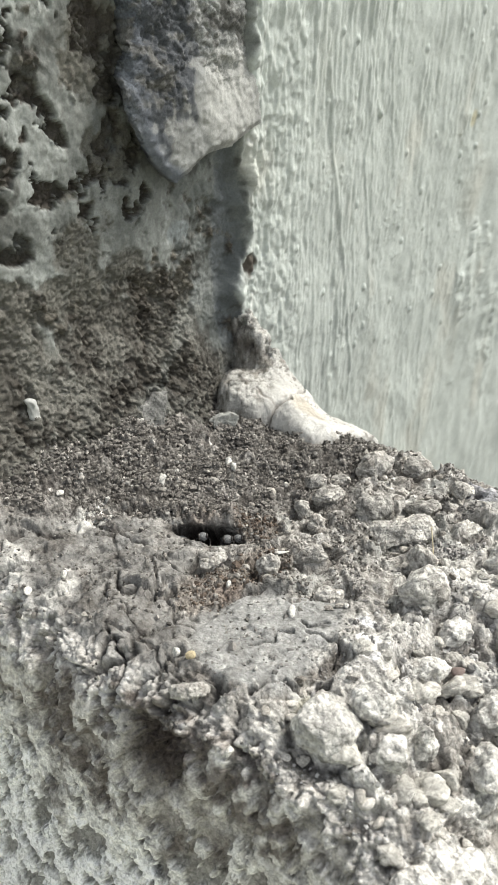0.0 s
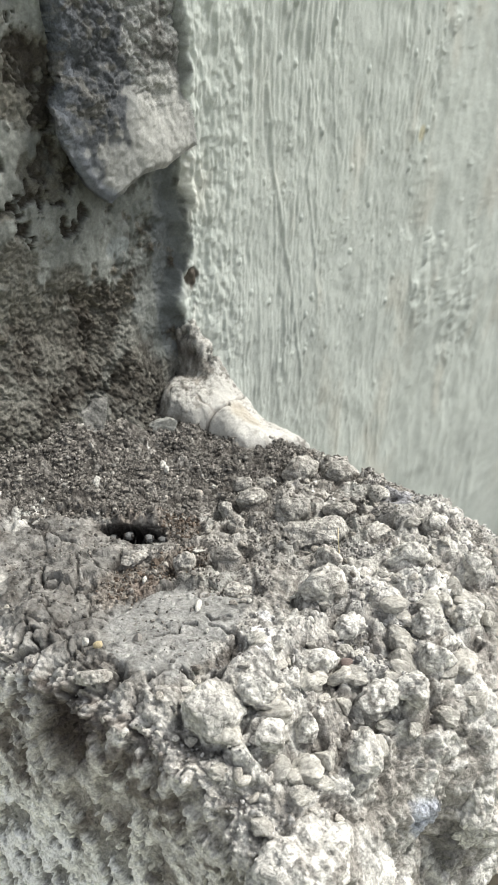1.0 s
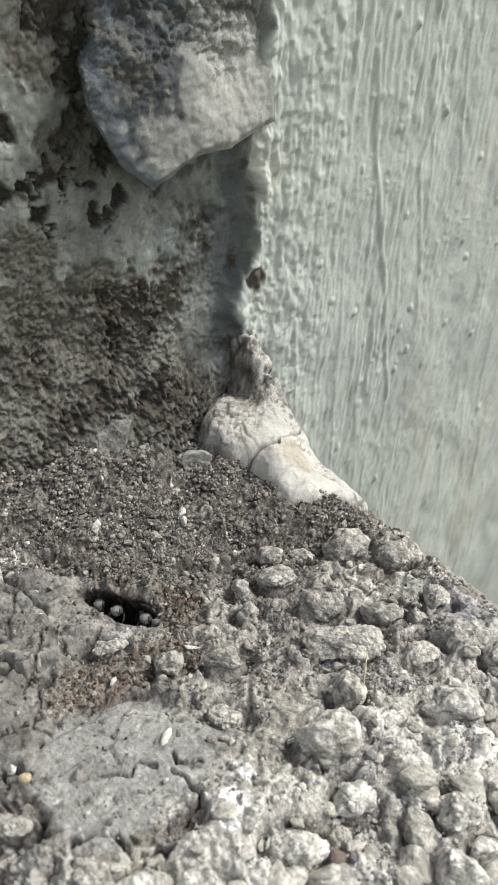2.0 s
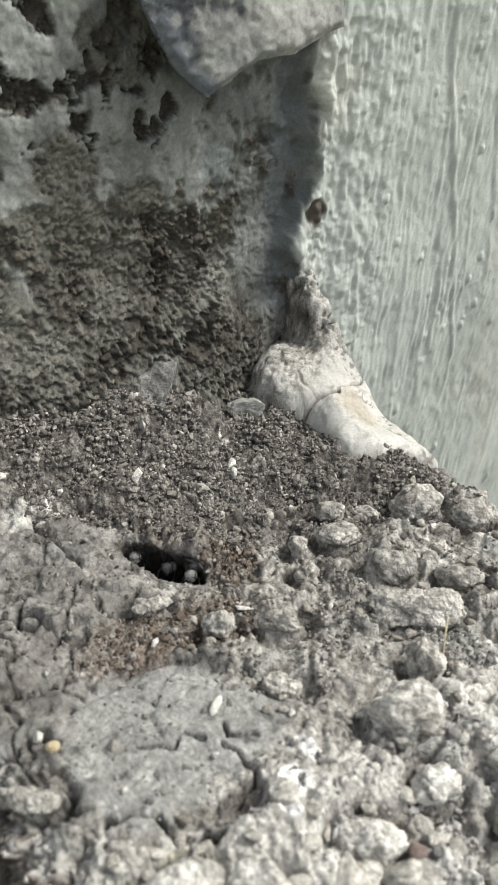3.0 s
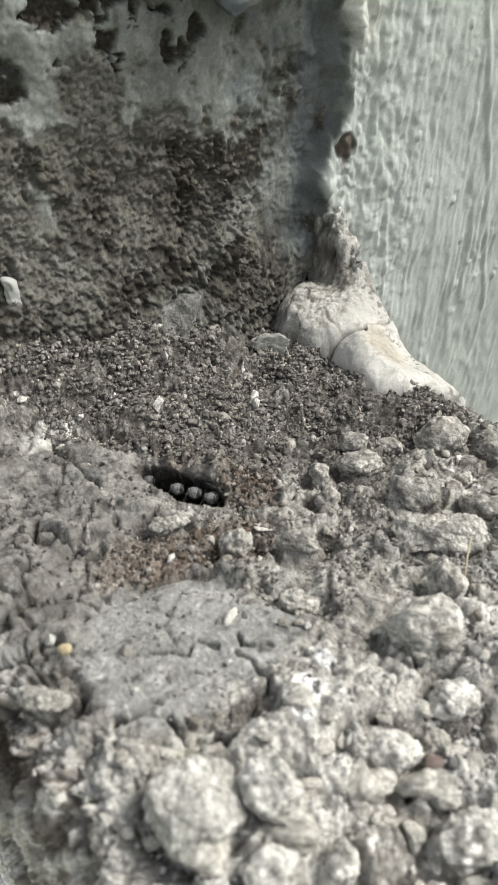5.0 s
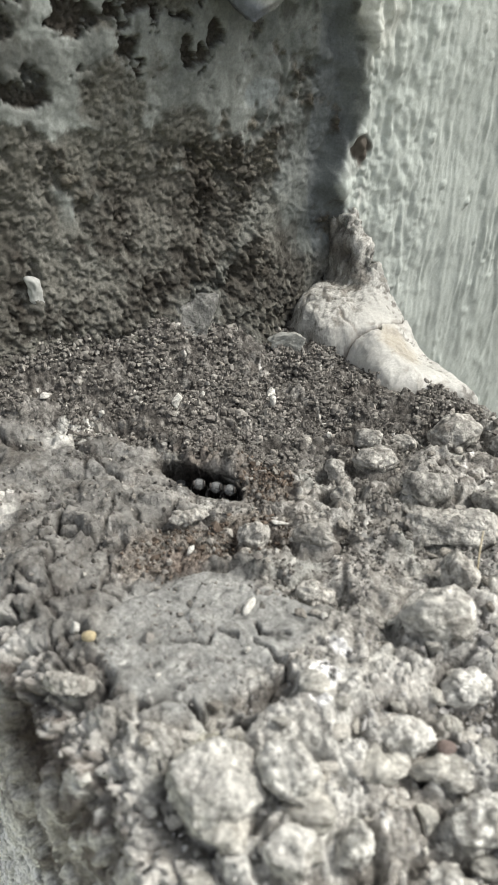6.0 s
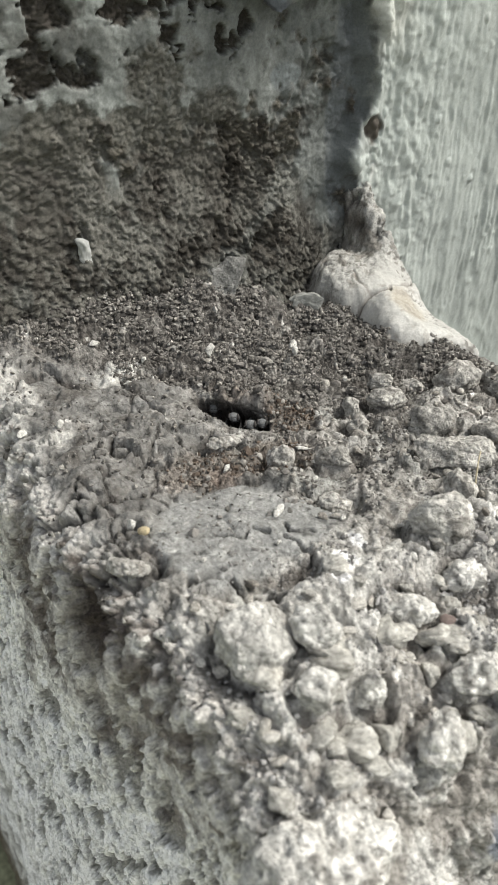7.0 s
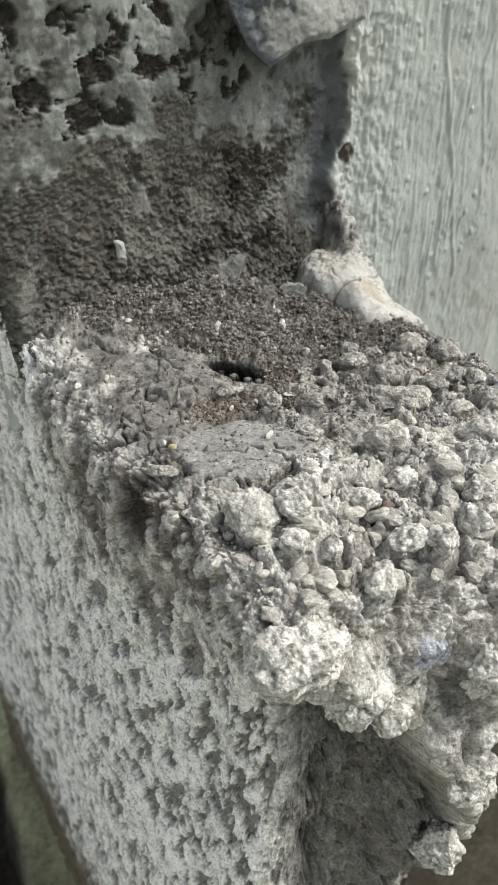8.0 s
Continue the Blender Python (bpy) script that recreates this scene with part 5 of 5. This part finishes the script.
def wall_clod(top):
    co, tri = ball(6)
    for ax, flat in (((-0.5, -0.75, 0.45), 0.35), ((0.1, -0.5, -0.86), 0.3), ((0.8, -0.5, 0.3), 0.45), ((-0.9, -0.2, -0.4), 0.4)):
        ax = np.array(ax) / np.linalg.norm(ax)
        co = co - np.clip(co @ ax - flat, 0, None)[:, None] * ax
    q = co * np.array([8.5, 6.0, 8.0])
    q[:, 0] += q[:, 2] * 0.55
    q += np.array([-39.5, -6.4, 2.8])
    away = co / np.maximum(np.linalg.norm(co, axis=1), 1e-6)[:, None]
    q = q + away * (2.6 * fbm(q, 6.5, 141, 4, 0.6) + 0.5 * crumbs(q, 2.2, 148)[0] + 0.3 * fbm(q, 0.9, 146, 2))[:, None]
    b = fbm(q, 4, 143, 3)
    tint = np.tile(np.array([0.20, 0.20, 0.19]), (len(q), 1)) * (1 + 0.5 * b + 0.3 * fbm(q, 1.3, 144, 3))[:, None]
    ob = part("mortar_clod", array_mesh("mortar_clod", q, tri, tint), CONCRETE)
    tagged(ob, "grey lump of mortar at the foot of the wall", "mortar")


def grass_blade(top):
    z = float(top(-33, -75)) + 5
    cu = bpy.data.curves.new("grass_blade", "CURVE")
    cu.dimensions, cu.bevel_depth, cu.bevel_resolution = "3D", 0.00012, 2
    sp = cu.splines.new("POLY")
    pts = ((-33.8, -75.8, z - 3), (-33.4, -75.2, z - 1), (-32.6, -74.4, z + 0.6), (-31.4, -73.4, z + 1.6))
    sp.points.add(len(pts) - 1)
    for s, c in zip(sp.points, pts):
        s.co = (*(v / 1000 for v in c), 1)
    ob = new("grass_blade", cu)
    cu.materials.append(STRAW)
    tagged(ob, "thin dry straw-coloured grass fibre on a stone", "grass")


# ---------------------------------------------------------------- ground
def build_ground():
    near = spaced((-30000, -700, 4000), (-700, -400, 60), (-400, 500, 4), (500, 900, 60), (900, 30000, 4000))
    x, y = (g.ravel() for g in np.meshgrid(near, near))
    p = np.stack([x, y, 0 * x], 1)
    local = ramp(-np.hypot(x, y), -700, -450)
    a, b = fbm(p, 60, 151, 4), fbm(p, 14, 152, 4)
    z = GROUND + local * (5 * a + 2.5 * b)
    slot = polyline(x + 3 * vnoise(p, 18, 153), y, ((-150, -60), (-122, 40), (-112, 130), (-100, 300)))
    z -= local * 22 * (1 - ramp(slot, 4, 9))
    tint = np.tile(np.array([0.055, 0.049, 0.038]), (len(x), 1)) * (1 + 0.5 * b)[:, None]
    tint = blend(tint, ramp(a + 0.5 * b - 0.02 * (x + 70), -0.1, 0.35) * 0.8, (0.36, 0.375, 0.24))
    tint = blend(tint, ramp(-(x + 185), 0, 40) * local, (0.6, 0.61, 0.58))
    tint = blend(tint, local * (1 - ramp(slot, 5, 11)), (0.05, 0.045, 0.04))
    ob = part("ground", array_mesh("ground", np.stack([x, y, z], 1), grid_quads(len(near), len(near)), tint), EARTH)
    tagged(ob, "mossy brown ground with a dark gap at the wall foot", "ground", kind="structure")


# ---------------------------------------------------------------- stingless bees in the slit
def blob_mesh(name, radii, at=(0, 0, 0), seed=0, rough=0.0, level=3):
    co, tri = ball(level)
    co = co * (1 + rough * fbm(co * 5, 1.5, seed, 2))[:, None] if rough else co
    return array_mesh(name, co * np.asarray(radii) + np.asarray(at), tri)


def tube(name, pts, radius):
    """A jointed limb through a few points, in millimetres."""
    pts = np.asarray(pts, float)
    ring, co, quads = 6, [], []
    for i, c in enumerate(pts):
        ahead = pts[min(i + 1, len(pts) - 1)] - pts[max(i - 1, 0)]
        ahead /= np.linalg.norm(ahead)
        side = np.cross(ahead, (0.3, 0.2, 0.93))
        side /= np.linalg.norm(side)
        other = np.cross(ahead, side)
        for k in range(ring):
            g = 2 * math.pi * k / ring
            co.append(c + radius * (1 - 0.35 * i / len(pts)) * (math.cos(g) * side + math.sin(g) * other))
    for i in range(len(pts) - 1):
        for k in range(ring):
            quads.append((i * ring + k, i * ring + (k + 1) % ring, (i + 1) * ring + (k + 1) % ring, (i + 1) * ring + k))
    return array_mesh(name, np.array(co), np.array(quads))


def build_bee():
    """A small dark bee that looks along +y."""
    bee = new("bee")
    bee.empty_display_size = 0.002
    head = part("head", blob_mesh("head", (0.92, 0.5, 0.82), seed=161, rough=0.05), FUZZ, bee, "black head with a grey hairy face")
    for s in (-1, 1):
        part("eye", blob_mesh("eye", (0.24, 0.4, 0.58), (0.76 * s, 0.14, 0.12)), EYE, head)
        part("antenna", tube("antenna", ((0.16 * s, 0.45, -0.1), (0.5 * s, 0.8, 0.0), (0.7 * s, 1.2, -0.2), (0.85 * s, 1.55, -0.55)), 0.055), CHITIN, head)
    part("mandible", blob_mesh("mandible", (0.36, 0.22, 0.2), (0, 0.25, -0.78)), CHITIN, head)
    part("thorax", blob_mesh("thorax", (0.95, 0.95, 0.9), (0, -1.35, -0.1), 162, 0.1), FUZZ, bee)
    part("abdomen", blob_mesh("abdomen", (0.9, 1.3, 0.85), (0, -3.2, -0.35)), CHITIN, bee)
    for s in (-1, 1):
        for k, y in enumerate((-0.85, -1.4, -1.9)):
            part("leg", tube("leg", ((0.5 * s, y, -0.5), (1.2 * s, y + 0.5 - 0.4 * k, -0.4), (1.35 * s, y + 0.9 - 0.8 * k, -1.3), (1.2 * s, y + 1.2 - 0.9 * k, -1.7)), 0.11), CHITIN, bee)
    return tagged(bee, "tiny dark stingless bee guarding the nest slit", "bee", "bees in the slit")


def bee_pose(x, y, z, yaw, lift, roll=0.0):
    return pose(x / 1000, y / 1000, (z + 0.7) / 1000, lift, roll, yaw)


BEES = []


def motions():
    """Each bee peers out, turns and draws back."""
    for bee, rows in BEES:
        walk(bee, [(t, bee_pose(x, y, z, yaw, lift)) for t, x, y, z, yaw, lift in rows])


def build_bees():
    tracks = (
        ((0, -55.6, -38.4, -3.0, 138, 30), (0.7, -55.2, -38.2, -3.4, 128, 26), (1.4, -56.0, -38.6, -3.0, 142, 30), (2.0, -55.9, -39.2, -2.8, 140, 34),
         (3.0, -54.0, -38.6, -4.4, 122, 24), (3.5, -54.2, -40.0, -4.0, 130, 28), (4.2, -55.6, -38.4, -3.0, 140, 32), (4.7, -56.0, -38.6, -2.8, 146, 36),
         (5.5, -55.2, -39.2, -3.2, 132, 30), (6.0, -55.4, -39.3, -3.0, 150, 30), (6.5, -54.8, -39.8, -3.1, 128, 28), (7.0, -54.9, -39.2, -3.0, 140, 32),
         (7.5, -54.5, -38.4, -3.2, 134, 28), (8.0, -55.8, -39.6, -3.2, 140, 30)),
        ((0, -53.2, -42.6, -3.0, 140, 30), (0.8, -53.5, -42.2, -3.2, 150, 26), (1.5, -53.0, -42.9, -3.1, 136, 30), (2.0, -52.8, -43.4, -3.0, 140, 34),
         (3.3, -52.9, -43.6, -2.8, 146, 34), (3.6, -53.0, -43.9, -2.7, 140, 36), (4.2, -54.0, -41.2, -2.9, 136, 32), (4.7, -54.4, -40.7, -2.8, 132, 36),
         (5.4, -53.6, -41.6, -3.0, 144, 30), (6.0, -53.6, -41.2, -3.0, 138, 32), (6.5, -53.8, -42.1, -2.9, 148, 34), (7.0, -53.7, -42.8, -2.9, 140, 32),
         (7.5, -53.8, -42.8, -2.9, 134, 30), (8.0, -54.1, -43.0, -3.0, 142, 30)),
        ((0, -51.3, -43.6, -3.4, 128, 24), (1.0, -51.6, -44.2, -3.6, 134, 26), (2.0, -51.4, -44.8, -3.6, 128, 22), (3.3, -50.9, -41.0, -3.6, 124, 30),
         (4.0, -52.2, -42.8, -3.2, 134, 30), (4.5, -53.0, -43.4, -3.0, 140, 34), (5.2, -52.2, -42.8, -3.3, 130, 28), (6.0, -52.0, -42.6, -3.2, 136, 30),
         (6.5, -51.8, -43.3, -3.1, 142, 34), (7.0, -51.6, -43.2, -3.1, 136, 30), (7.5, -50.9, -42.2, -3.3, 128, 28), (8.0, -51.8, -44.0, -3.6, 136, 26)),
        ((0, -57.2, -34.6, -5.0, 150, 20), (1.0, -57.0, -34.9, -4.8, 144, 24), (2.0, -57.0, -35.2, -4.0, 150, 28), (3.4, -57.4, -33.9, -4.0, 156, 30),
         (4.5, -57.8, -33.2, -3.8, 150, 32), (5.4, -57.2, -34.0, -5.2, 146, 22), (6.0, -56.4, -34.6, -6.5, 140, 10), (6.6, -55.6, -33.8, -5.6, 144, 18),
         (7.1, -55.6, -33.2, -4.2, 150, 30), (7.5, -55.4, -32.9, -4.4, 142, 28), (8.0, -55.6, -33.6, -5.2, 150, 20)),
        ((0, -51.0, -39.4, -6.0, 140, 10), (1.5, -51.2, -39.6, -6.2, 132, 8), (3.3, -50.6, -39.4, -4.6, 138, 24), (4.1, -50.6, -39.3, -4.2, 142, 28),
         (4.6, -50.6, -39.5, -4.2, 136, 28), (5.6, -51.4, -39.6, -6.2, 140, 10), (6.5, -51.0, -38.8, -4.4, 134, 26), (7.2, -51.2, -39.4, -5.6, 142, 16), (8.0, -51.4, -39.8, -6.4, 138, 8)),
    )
    for k, rows in enumerate(tracks):
        bee = build_bee() if k == 0 else copy_thing(BEES[0][0], pose(0, 0, 0))
        BEES.append((bee, rows))


# ---------------------------------------------------------------- all of it
LIME_STONE = material("grey_lime_nub", 0.85, 0.3, 0.3, 0.2, 0.8, 250, 900, (0.30, 0.305, 0.285))
build_wall()
side_of_wall()
build_ground()
LEDGE, skin = build_ledge()
TOP = Top(skin)
plaster_flake()
plaster_lump()
lime_drip()
wall_clod(TOP)
grass_blade(TOP)
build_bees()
loose_pebbles(TOP)
grit(TOP)
embedded_stones(LEDGE, TOP)
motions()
